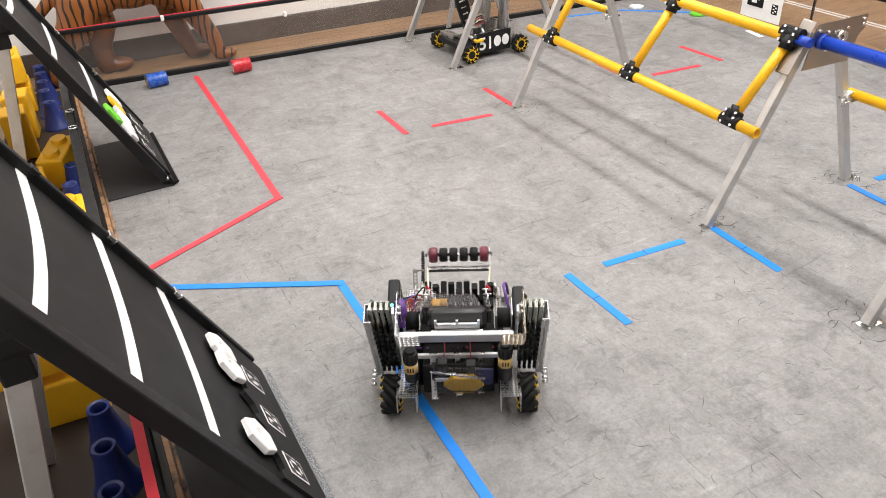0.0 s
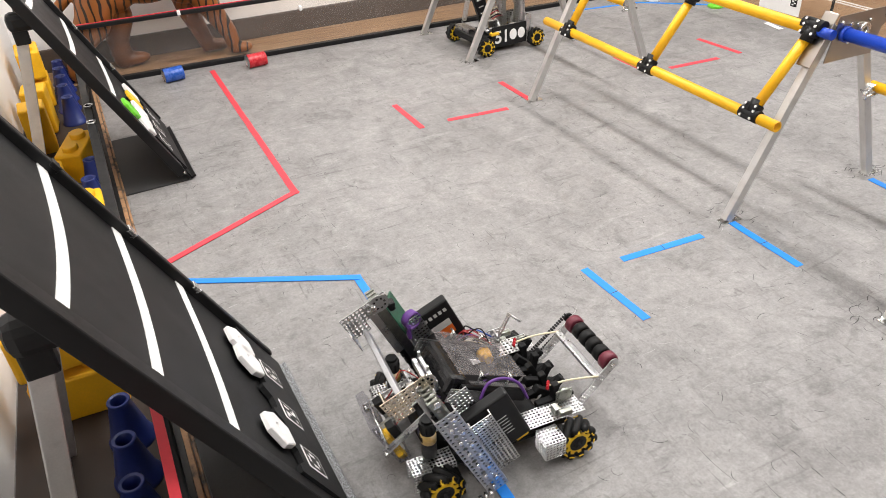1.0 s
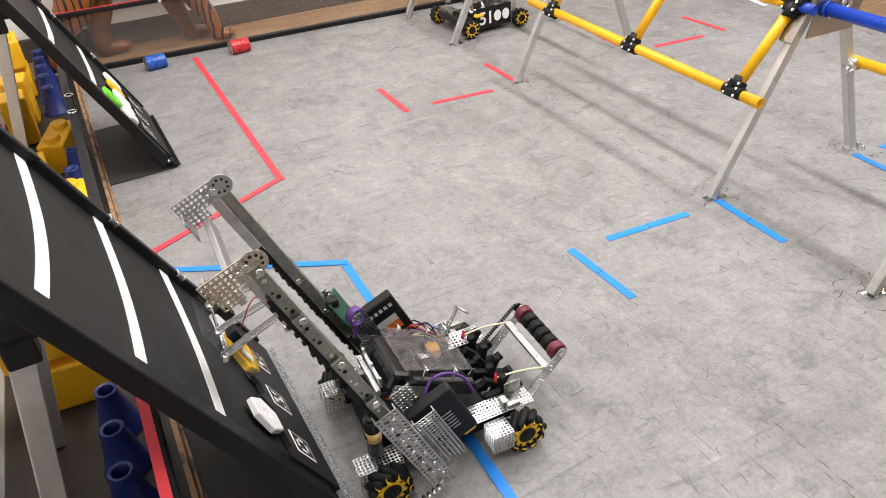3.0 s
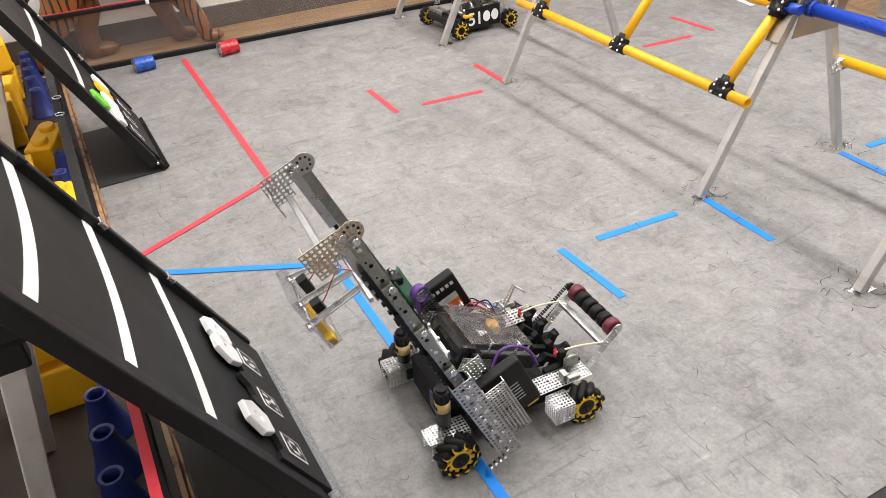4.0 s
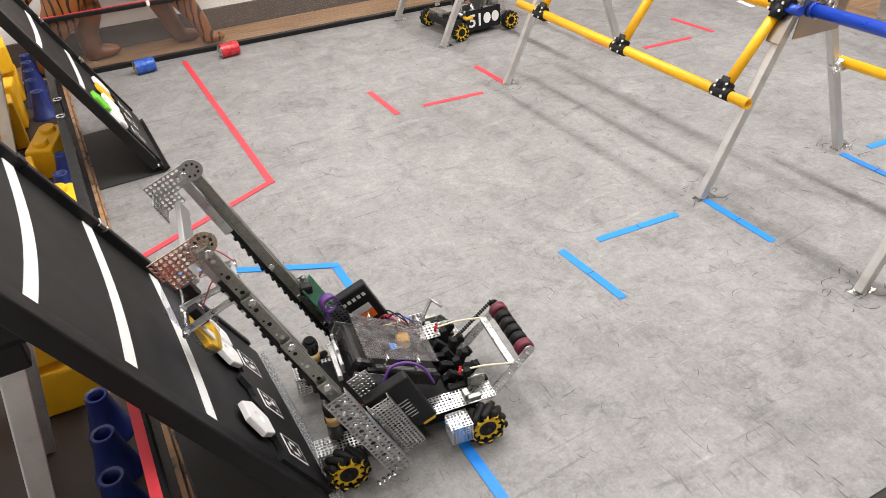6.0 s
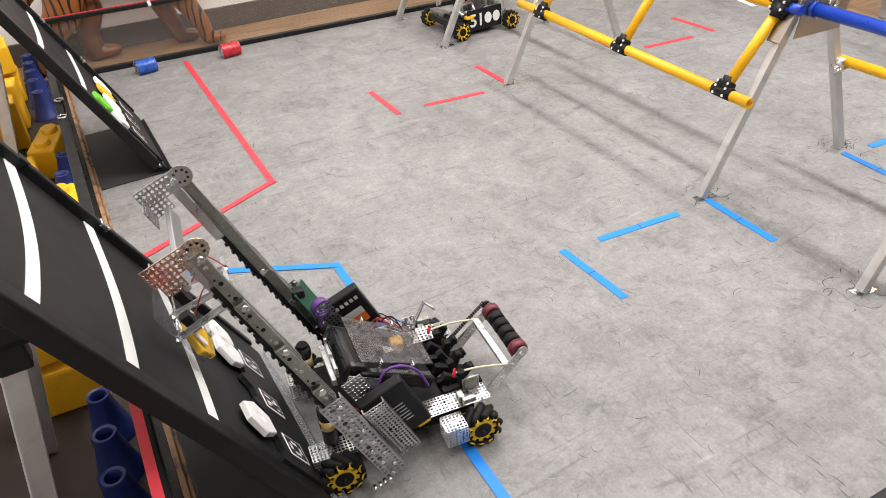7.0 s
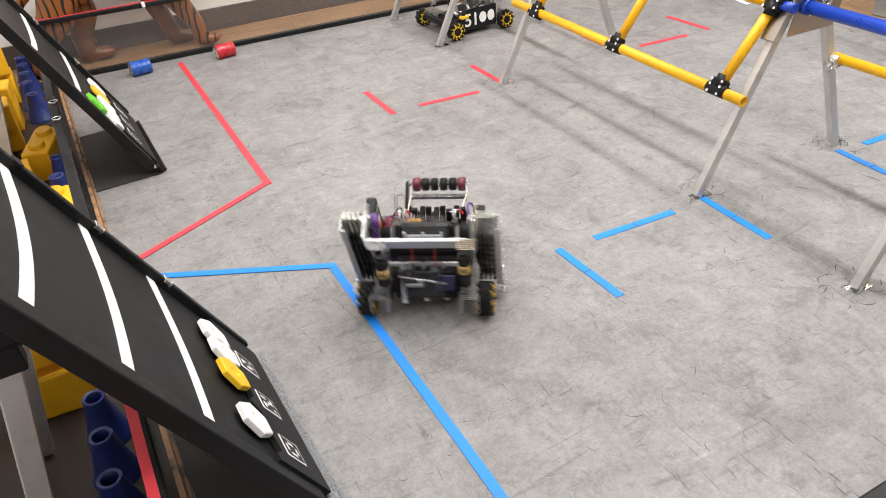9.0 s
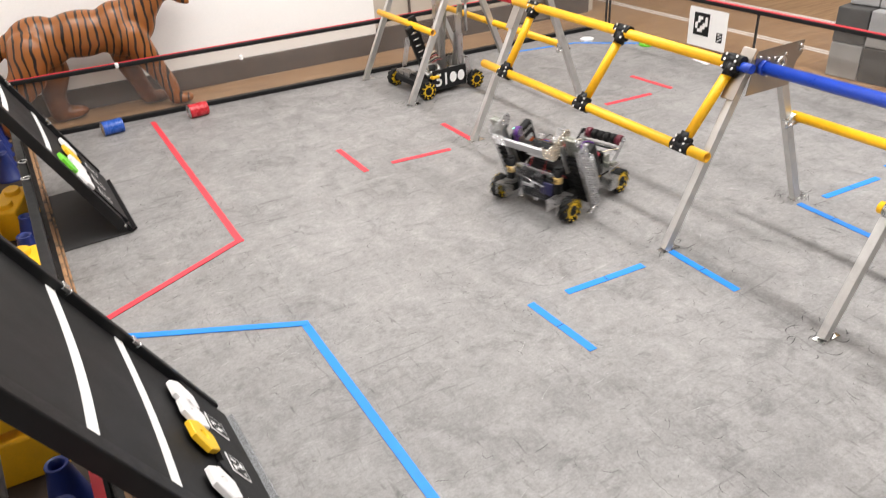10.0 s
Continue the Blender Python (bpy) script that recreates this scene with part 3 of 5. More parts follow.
def clamp(bm, c, tilt):
    """A black pipe clamp: two moulded halves round a T of pipes."""
    m = pose(*c) @ pose(0, 0, 0, 0, tilt, 0)
    box(bm, (0, 0, 0), (0.036, 0.052, 0.056), m, 0.007)
    rod(bm, m @ Vector((0, -0.036, -0.008)), m @ Vector((0, 0.036, -0.008)), 0.0205)
    rod(bm, m @ Vector((0, 0, 0.0)), m @ Vector((0, 0, 0.042)), 0.0200)


truss = empty("truss", pose(0, 0, 0), "aluminium A-frame truss with yellow pipe ladder and blue crossbar", "truss")
for y, zt in ((0.515, 0.64), (1.11, 0.60), (2.33, 0.60), (2.955, 0.64), (3.53, 0.64)):
    for fx, nm in ((leg_x, "leg"), (back_x, "leg")):
        b = B()
        beam(b, (fx(0.0), y, 0.006), (fx(zt), y, zt), 0.026, 0.030)
        lg = part(nm, b, LEG, truss, "square aluminium leg")
        b = boxes(((fx(0) + 0.016, y, 0.002), (0.075, 0.034, 0.004)))
        rod(b, (fx(0) + 0.028, y + 0.006, 0.004), (fx(0) + 0.028, y + 0.006, 0.018), 0.008, 6)
        box(b, (fx(0) + 0.022, y, 0.014), (0.004, 0.028, 0.024))
        part("foot", b, BOLT, lg, "small zinc foot bracket with a bolt")
# folded end plates at the two inner frames
for y, s in ((1.085, -1), (2.355, 1)):
    b = B()
    m = Matrix(((1, 0, 0, 0), (0, 0, -s, y), (0, 1, 0, 0), (0, 0, 0, 1)))
    prism(b, ((1.945, 0.492), (2.145, 0.488), (2.165, 0.565), (2.188, 0.585), (2.188, 0.628), (1.972, 0.628)), -0.0015, 0.0015, m)
    pl = part("gusset_plate", b, PLATE, truss, "folded stainless plate holding the crossbar")
    b = B()
    beam(b, (leg_x(0.47) - 0.022, y - s * 0.028, 0.485), (leg_x(0.63) - 0.022, y - s * 0.028, 0.635), 0.050, 0.003)
    part("flange", b, PLATE, pl, "bent flange of the plate")
    for x, z in ((1.98, 0.61), (1.99, 0.585), (2.02, 0.60), (2.05, 0.595), (2.10, 0.60), (2.17, 0.615), (2.17, 0.60), (2.02, 0.545)):
        b = B()
        rod(b, (x, y, z), (x, y + s * 0.010, z), 0.005, 6)
        part("bolt", b, BOLT, pl)
    b = B()
    pipe(b, (2.08, y, 0.575), (2.08, y + s * 0.014, 0.575), 0.021, 0.010)
    part("bearing", b, BOLT, pl)
# ladder of yellow pipe on the inner bay
LO, HI = (1.795, 0.332), (1.928, 0.586)
b = B()
pipe(b, (LO[0], 1.075, LO[1] - 0.008), (LO[0], 2.385, LO[1] + 0.004), 0.0175, 0.0145)
part("lower_pipe", b, YELLOW, truss)
b = B()
rod(b, (HI[0], 1.115, HI[1]), (HI[0], 2.33, HI[1] + 0.012), 0.0175, 20)
part("upper_pipe", b, YELLOW, truss)
for yb, yt in ((1.182, 1.135), (1.690, 1.640), (2.212, 2.185)):
    b = B()
    rod(b, (LO[0], yb, LO[1]), (HI[0], yt, HI[1]), 0.0165, 20)
    part("rung", b, YELLOW, truss)
    for (x, z), yy in ((LO, yb), (HI, yt)):
        b = B()
        tl = 27.0
        clamp(b, (x, yy, z + 0.004), tl if z < 0.5 else tl + 180)
        cl = part("pipe_clamp", b, BLACK, truss, "black moulded pipe clamp with screws")
        mm = pose(x, yy, z + 0.004) @ pose(0, 0, 0, 0, tl, 0)
        for dy in (-0.020, 0.020):
            for dz in (-0.020, 0.003, 0.020):
                b = B()
                rod(b, mm @ Vector((-0.0195, dy, dz)), mm @ Vector((-0.0235, dy, dz)), 0.0045, 8)
                part("screw", b, BOLT, cl)
b = B()
rod(b, (HI[0], 1.062, HI[1]), (HI[0], 1.116, HI[1]), 0.0150, 18)
part("pipe_stub", b, BLUE, truss)
b = B()
pipe(b, (2.0, 1.08, 0.574), (2.0, -0.10, 0.574), 0.0195, 0.016)
part("crossbar", b, BLUE, truss, "blue plastic crossbar pipe")
b = B()
rod(b, (2.0, 1.083, 0.574), (2.0, 1.068, 0.574), 0.0235, 20)
part("collar", b, BLUE, truss)
b = B()
pipe(b, (2.0, 2.36, 0.578), (2.0, 3.55, 0.578), 0.0225, 0.019)
part("crossbar", b, CANRED, truss, "red plastic crossbar pipe")
for x, z, y0, y1 in ((1.835, 0.362, 0.535, -0.10), (2.222, 0.361, 1.10, -0.10), (1.838, 0.362, 2.93, 3.57), (2.222, 0.345, 2.33, 3.54)):
    b = B()
    pipe(b, (x, y0, z), (x, y1, z), 0.0165, 0.0135)
    part("side_pipe", b, YELLOW, truss)
for x, y, z in ((2.212, 1.095, 0.352), (1.835, 0.50, 0.362), (2.212, 2.345, 0.345)):
    b = B()
    rod(b, (x, y + 0.018, z), (x, y - 0.02, z), 0.0215, 16)
    rod(b, (x - 0.045, y - 0.02, z - 0.012), (x + 0.03, y - 0.02, z - 0.012), 0.0045, 8)
    rod(b, (x - 0.045, y - 0.02, z - 0.018), (x - 0.045, y - 0.02, z + 0.006), 0.007, 6)
    part("hose_clamp", b, BOLT, truss, "zinc pipe clamp with a long bolt")


# ---------------------------------------------------------------- game pixels
def hexagon(r, turn=0):
    return [(r * math.cos(math.radians(60 * k + turn)), r * math.sin(math.radians(60 * k + turn))) for k in range(6)]


def pixel_mesh(bm):
    """A hexagonal puck lying in x-y, bevelled, with a raised face and a small centre hole."""
    rings = [(0.042, 0.0), (0.0480, 0.002), (0.0480, 0.0125), (0.0455, 0.0150), (0.016, 0.0150), (0.013, 0.011), (0.0, 0.011)]
    last = None
    for r, z in rings:
        if r == 0:
            c = bm.verts.new((0, 0, z))
            for k in range(6):
                bm.faces.new((last[k], last[(k + 1) % 6], c))
            break
        cur = [bm.verts.new((x, y, z)) for x, y in hexagon(r)]
        if last:
            for k in range(6):
                bm.faces.new((last[k], last[(k + 1) % 6], cur[(k + 1) % 6], cur[k]))
        else:
            bm.faces.new(cur[::-1])
        last = cur


def game_pixel(material, label, m):
    return one("game_pixel", material, label, "game pixel", "game pixels", m=m, make=pixel_mesh)


# ---------------------------------------------------------------- backdrops
def backdrop(x, y, yaw, lean, label, lip=True, rise=0.0):
    """A leaning scoring board. Its face is m's x (along the field wall) - y (up the slope) plane."""
    root = empty("backdrop", pose(x, y, 0, 0, 0, yaw), label, "backdrop", "backdrops")
    a = radians(lean)
    up, nrm = Vector((-math.cos(a), 0, math.sin(a))), Vector((math.sin(a), 0, math.cos(a)))
    m = Matrix((Vector((0, 1, 0)), up, nrm)).transposed().to_4x4()
    hw, top = 0.287, 0.93
    # the sheet, slightly dished between its rims
    b = B()
    cols, rows = 12, 16
    for side, sg in ((0.0, 1), (-0.005, -1)):
        g = [[b.verts.new(m @ Vector((-hw + 2 * hw * i / cols, top * j / rows, side - 0.005 * math.sin(math.pi * i / cols) * math.sin(math.pi * j / rows)))) for i in range(cols + 1)] for j in range(rows + 1)]
        for j in range(rows):
            for i in range(cols):
                b.faces.new((g[j][i], g[j][i + 1], g[j + 1][i + 1], g[j + 1][i])).smooth = True
    part("face_sheet", b, SHEET, root, "black textured plastic sheet")
    for s in (-1, 1):
        b = B()
        wide = 0.043 if s < 0 else 0.022
        box(b, (s * (hw - wide / 2), top / 2 + 0.03, 0.002 if s < 0 else 0.006), (wide, top - 0.06, 0.010 if s < 0 else 0.028), m, 0.004)
        box(b, (s * (hw - 0.003), top / 2 + 0.02, -0.013 if s < 0 else -0.010), (0.006, top - 0.04, 0.034 if s < 0 else 0.024), m, 0.002)
        rim = part("side_rim", b, BLACK, root, "rounded black side rim")
        for v in (0.355, 0.560, 0.765) if s > 0 else ():
            b = B()
            box(b, (s * (hw - 0.012), v, 0.018), (0.026, 0.020, 0.010), m, 0.002)
            rod(b, m @ Vector((s * (hw - 0.020), v - 0.010, 0.008)), m @ Vector((s * (hw - 0.020), v - 0.010, 0.024)), 0.004, 8)
            part("rim_screw", b, BOLT if v < 0.6 else BLACK, rim)
        b = B()
        rod(b, m @ Vector((s * (hw + 0.002), 0.05, 0.0)), m @ Vector((s * (hw + 0.02), 0.05, 0.0)), 0.005, 6)
        part("corner_bolt", b, BOLT, rim)
    # bottom panel with a hexagon-stepped upper edge that the pixels rest on
    b = B()
    edge = []
    for k in range(-3, 4):
        cx = k * 0.0865 - 0.012
        edge += [(cx - 0.038, 0.204), (cx - 0.018, 0.180), (cx + 0.018, 0.180), (cx + 0.038, 0.204)]
    edge = [(-hw + 0.046, 0.204)] + [p for p in edge if -hw + 0.05 < p[0] < hw - 0.035] + [(hw - 0.03, 0.204)]
    outline = [(-hw + 0.044, 0.030), (hw - 0.024, 0.030), (hw - 0.024, 0.204)] + edge[::-1] + [(-hw + 0.044, 0.204)]
    prism(b, outline, 0.001, 0.013, m)
    part("foot_panel", b, SHEET, root, "thick black lower panel with a stepped edge")
    b = B()
    box(b, (0, 0.016, 0.004), (2 * hw - 0.02, 0.032, 0.006), m, 0.001)
    box(b, (0, 0.004, 0.012), (2 * hw - 0.02, 0.008, 0.02), m, 0.001)
    part("lower_lip", b, SPECK if lip else BLACK, root, "speckled grey worn lower edge" if lip else "black lower edge")
    for v in (0.389 + rise, 0.582 + rise, 0.775 + rise):
        b = B()
        prev = None
        for i in range(13):
            u = -0.246 + 0.514 * i / 12
            zz = 0.0022 - 0.005 * math.sin(math.pi * (u + hw) / (2 * hw)) * math.sin(math.pi * v / top)
            cur = [b.verts.new(m @ Vector((u, v + 0.007 - 0.026 * math.cos(math.pi * (u - 0.01) / 0.56) + k * 0.0125, zz + h))) for k, h in ((-1, -0.004), (-1, 0), (1, 0), (1, -0.004))]
            if prev:
                for k in range(3):
                    b.faces.new((prev[k], prev[k + 1], cur[k + 1], cur[k]))
            prev = cur
        part("set_line", b, WHITE, root, "white stripe across the board")
    # three printed square tags
    cells = ("0110100110010110", "1011001001011101", "0101110010100110")
    tv = 0.127 + 0.6 * rise
    for k in (-1, 0, 1):
        tu = 0.152 * k - 0.019
        tg = part("tag", boxes(((tu, tv, 0.0142), (0.064, 0.064, 0.0012), m)), WHITE, root, "white square printed tag")
        b = B()
        for c, sz in (((-0.0245, 0), (0.006, 0.055)), ((0.0245, 0), (0.006, 0.055)), ((0, -0.0245), (0.043, 0.006)), ((0, 0.0245), (0.043, 0.006))):
            box(b, (tu + c[0], tv + c[1], 0.0152), (*sz, 0.0006), m)
        part("tag_border", b, BLACK, tg, "black tag border")
        b = B()
        for n, c in enumerate(cells[k + 1]):
            if c == "0":
                box(b, (tu + (n % 4 - 1.5) * 0.0107, tv + (n // 4 - 1.5) * 0.0107, 0.0152), (0.0107, 0.0107, 0.0006), m)
        part("tag_cells", b, BLACK, tg)
    # dark sheet standing in for the shaded floor below, and the stand behind
    b = boxes(((-0.13, 0, 0.003), (0.24, 2 * hw - 0.01, 0.006)))
    part("floor_shade_sheet", b, FLOORSHADE, root, "dark flat sheet painting the shade on the floor under the board")
    for s in (-1, 1):
        yb = s * 0.238
        hx, hz = -math.cos(a) * 0.74, math.sin(a) * 0.74
        b = B()
        box(b, (hx - 0.058, yb, hz + 0.012), (0.085, 0.060, 0.06), None, 0.018)
        box(b, (hx - 0.070, yb, hz - 0.035), (0.046, 0.040, 0.05), None, 0.004)
        part("bracket", b, BLACK, root, "moulded black bracket behind the board")
        b = B()
        beam(b, (hx - 0.072, yb, hz - 0.04), (hx - 0.185, yb, 0.012), 0.026, 0.036)
        part("post", b, LEG, root, "square aluminium support post leaning outward")
    return root, m


bd1, bm1 = backdrop(0.200, 0.855, 2.4, 63.3, "large black leaning scoring board with three white stripes, beside the blue tape")
bd2, bm2 = backdrop(0.157, 2.649, 2.2, 63.7, "large black leaning scoring board with three white stripes, beside the red tape", False, 0.018)


def on_board(root, m, u, v, h=0.002, turn=0.0):
    return root.matrix_basis @ m @ pose(u, v, h, 0, 0, turn)


for u, v, t in ((0.166, 0.232, 4), (0.098, 0.226, -3), (-0.148, 0.240, 2)):
    game_pixel(WPIX, "white hexagonal game pixel resting on the board's ledge", on_board(bd1, bm1, u, v, 0.006, t))
REST = on_board(bd1, bm1, 0.012, 0.232, 0.006, 3)
for u, v, t, mt, lb in ((0.150, 0.262, 2, WPIX, "white"), (0.055, 0.262, 10, YPIX, "yellow"), (-0.040, 0.250, -3, WPIX, "white"), (-0.205, 0.330, 14, GPIX, "green"), (-0.128, 0.250, 5, WPIX, "white"), (-0.215, 0.250, 0, WPIX, "white")):
    game_pixel(mt, lb + " hexagonal game pixel resting on the board's ledge", on_board(bd2, bm2, u, v, 0.003, t))


# ---------------------------------------------------------------- things outside the left field wall
def toy_cone(x, y, z, tilt=0.0, turn=0.0, r0=0.050, label="hollow-topped blue plastic cone"):
    c = empty("toy_cone", pose(x, y, z, tilt, 0, turn), label, "cone", "blue cones")
    b = B()
    lathe(b, ((r0, 0), (r0, 0.008), (r0 * 0.9, 0.012), (0.025, 0.118), (0.0262, 0.124), (0.0245, 0.127), (0.0185, 0.125), (0.0175, 0.10), (0.0165, 0.06), (0.0005, 0.06)), 28)
    part("body", b, CONE, c)
    return c


def stone(x, y, z, rx, ry, rz, label="yellow foam brick with two round knobs"):
    c = empty("foam_brick", pose(x, y, z, rx, ry, rz), label, "foam brick", "yellow bricks")
    b = boxes(((0, 0, 0.064), (0.102, 0.203, 0.128), None, 0.008))
    part("body", b, STONE, c)
    for s in (-1, 1):
        b = B()
        lathe(b, ((0.030, 0.126), (0.030, 0.142), (0.027, 0.147), (0.0005, 0.147)), 24, pose(0, s * 0.05, 0))
        part("knob", b, STONE, c)
    return c


for y, x, t in ((1.055, -0.185, 10), (0.925, -0.185, 20), (0.795, -0.182, 0), (0.665, -0.18, 5)):
    toy_cone(x, y, 0.006, 0, t, 0.053)
for y, x in ((3.84, -0.25), (3.71, -0.245), (3.57, -0.24), (3.42, -0.235), (3.24, -0.220), (2.47, -0.165), (2.30, -0.18)):
    toy_cone(x, y, 0.006, 0, 0, 0.053)
for args in ((-0.275, 1.235, 0.006, 0, 0, 88), (-0.285, 1.24, 0.155, 0, 0, 94), (-0.32, 1.52, 0.006, 0, 0, -5), (-0.345, 3.62, 0.006, 0, 0, 2), (-0.345, 3.60, 0.155, 0, 0, 4), (-0.345, 3.15, 0.108, -90, 0, -4), (-0.345, 2.92, 0.108, -90, 0, 3),
             (-0.205, 2.66, 0.012, 6, 0, -20), (-0.31, 2.42, 0.006, 0, 0, 3), (-0.19, 2.10, 0.006, 0, 0, 4)):
    stone(*args)
b = B()
for s in (-1, 1):
    rod(b, (s * 0.04, 0, 0), (s * 0.04, 0, 0.16), 0.009)
rod(b, (-0.04, 0, 0.16), (0.04, 0, 0.16), 0.009)
ob = link("red_handle", b, CANRED)
ob.matrix_world = pose(-0.41, 2.75, 0.006, 0, 0, 80)
tagged(ob, "red plastic handle standing by the side wall", "handle")

# tape-wrapped cans lying along the far wall
for x, mt, lb, dy in ((0.278, CANBLUE, "blue", 3.571), (0.710, CANRED, "red", 3.545)):
    c = empty("wrapped_can", pose(x, dy, 0.0365, 0, 90, 8), lb + " foil-wrapped can lying by the far wall", "can", "wrapped cans")
    b = B()
    lathe(b, ((0.030, -0.05), (0.036, -0.05), (0.0365, -0.046), (0.0365, 0.046), (0.036, 0.05), (0.030, 0.05), (0.029, 0.03), (0.0005, 0.03)), 28)
    part("body", b, mt, c)
    b = B()
    lathe(b, ((0.0005, -0.048), (0.030, -0.048), (0.0305, -0.0515), (0.0345, -0.0515), (0.0355, -0.0505)), 28)
    part("end_ring", b, BOLT if lb == "red" else GOLDPLATE, c, "bare metal end")


# ---------------------------------------------------------------- tiger statue
def tiger(bm):
    def ball(c, s, turn=0.0):
        r = bmesh.ops.create_icosphere(bm, subdivisions=3, radius=1.0)
        bmesh.ops.transform(bm, matrix=pose(*c, 0, turn, 0) @ Matrix.Diagonal((*s, 1)), verts=r["verts"])

    def limb(pts):
        for (p, r), (q, r2) in zip(pts, pts[1:]):
            p, q = Vector(p), Vector(q)
            n = 6
            for i in range(n + 1):
                c = p.lerp(q, i / n)
                rr = r + (r2 - r) * i / n
                ball(c, (rr, rr, rr * 1.15))

    ball((0.08, 0, 0.43), (0.16, 0.095, 0.135))
    ball((0.28, 0, 0.445), (0.20, 0.095, 0.12))
    ball((0.47, 0, 0.44), (0.15, 0.10, 0.145))
    ball((0.55, 0, 0.47), (0.11, 0.085, 0.14), 20)
    limb((((0.56, 0, 0.50), 0.095), ((0.66, 0, 0.60), 0.078)))
    ball((0.725, 0, 0.620), (0.085, 0.075, 0.076))
    ball((0.825, 0, 0.585), (0.065, 0.045, 0.034), 18)
    ball((0.805, 0, 0.540), (0.055, 0.038, 0.020), 25)
    for s in (-1, 1):
        ball((0.68, s * 0.055, 0.695), (0.02, 0.024, 0.03))
    limb((((0.02, -0.05, 0.40), 0.100), ((-0.02, -0.062, 0.29), 0.085), ((-0.13, -0.065, 0.17), 0.052), ((-0.17, -0.065, 0.05), 0.046)))
    ball((-0.125, -0.067, 0.036), (0.075, 0.042, 0.032))
    limb((((0.08, 0.05, 0.38), 0.085), ((0.10, 0.06, 0.27), 0.078), ((0.065, 0.06, 0.15), 0.058), ((0.07, 0.06, 0.05), 0.055)))
    ball((0.125, 0.055, 0.038), (0.088, 0.048, 0.036))
    limb((((0.51, -0.055, 0.40), 0.082), ((0.575, -0.065, 0.26), 0.058), ((0.64, -0.065, 0.13), 0.044), ((0.655, -0.065, 0.05), 0.040)))
    ball((0.695, -0.065, 0.034), (0.062, 0.042, 0.030))
    limb((((0.45, 0.06, 0.38), 0.075), ((0.46, 0.06, 0.26), 0.060), ((0.50, 0.06, 0.13), 0.047), ((0.525, 0.06, 0.05), 0.044)))
    ball((0.575, 0.062, 0.036), (0.074, 0.044, 0.034))
    limb((((-0.06, 0, 0.46), 0.035), ((-0.17, 0, 0.36), 0.026), ((-0.21, 0, 0.22), 0.024), ((-0.18, 0, 0.12), 0.024)))


ob = one("tiger_statue", TIGER, "life-like painted tiger statue with black stripes standing behind the wall", "statue", m=pose(0.0, 3.885, 0.008, 0, 0, -2), make=tiger)
rm = ob.modifiers.new("remesh", "REMESH")
rm.mode, rm.voxel_size, rm.use_smooth_shade = "VOXEL", 0.009, True
sm = ob.modifiers.new("smooth", "SMOOTH")
sm.factor, sm.iterations = 0.6, 7


# ---------------------------------------------------------------- things by the right field wall
ps = empty("poster", pose(3.492, 2.615, 0.045, 0, 0, -90), "white printed sheet with square codes taped to the clear wall", "poster")
part("sheet", boxes(((0, 0, 0.112), (0.285, 0.0012, 0.224))), WHITE, ps)
b = boxes(((-0.045, -0.0016, 0.13), (0.115, 0.001, 0.13)))
cells = "0110010110100110100101101"
part("large_print", b, BLACK, ps, "black square print")
b = B()
for i, c in enumerate(cells):
    if c == "1":
        box(b, (-0.045 + (i % 5 - 2) * 0.018, -0.0026, 0.13 + (i // 5 - 2) * 0.018), (0.018, 0.001, 0.018))
part("large_print_cells", b, WHITE, ps)
part("small_print", boxes(((0.095, -0.0016, 0.075), (0.042, 0.001, 0.055))), BLACK, ps)
b = B()
for i in range(5):
    box(b, (0.095 + (i % 2) * 0.014 - 0.006, -0.0026, 0.058 + i * 0.009), (0.012, 0.001, 0.007))
part("small_print_cells", b, WHITE, ps)

for x, y, s, h, mt, mt2, lb in ((3.86, 1.80, 0.34, 0.36, GREYBOX, DARKBOX, "grey"), (3.88, 1.42, 0.36, 0.37, GREYBOX, DARKBOX, "grey"), (3.90, 1.80, 0.30, 0.36, GREYBOX, GREYBOX, "upper")):
    z0 = 0.004 if lb != "upper" else 0.366
    c = empty("foam_block", pose(x, y, z0, 0, 0, 6), "stacked grey and charcoal foam cube block", "foam block", "foam blocks")
    for i in range(2):
        for j in range(2):
            part("cube", boxes((((i - 0.5) * s / 2, (j - 0.5) * s / 2, h / 4), (s / 2 - 0.004, s / 2 - 0.004, h / 2 - 0.003), None, 0.006)), mt2 if (i + j) % 2 == 0 else mt, c)
            part("cube", boxes((((i - 0.5) * s / 2, (j - 0.5) * s / 2, h * 0.75), (s / 2 - 0.004, s / 2 - 0.004, h / 2 - 0.003), None, 0.006)), mt if (i + j) % 2 == 0 else mt2, c)

# pucks and cord on the far side of the field
game_pixel(GPIX, "green hexagonal game pixel lying on the concrete", pose(3.395, 2.995, 0.001, 0, 0, 12))
game_pixel(WPIX, "white hexagonal game pixel lying on the concrete", pose(3.196, 3.33, 0.001, 0, 0, 30))
game_pixel(WPIX, "white hexagonal game pixel lying on the concrete", pose(2.996, 3.42, 0.001, 0, 0, 0))
tape((2.62, 3.44), (3.10, 3.34), TAPEB, "blue tape mark near the far corner", 0.02)
tape((3.10, 3.34), (3.44, 3.02), TAPEB, "blue tape mark near the far corner", 0.02)


# ---------------------------------------------------------------- mecanum wheels
WR = 0.048
ROLLER = bpy.data.meshes.new("roller")


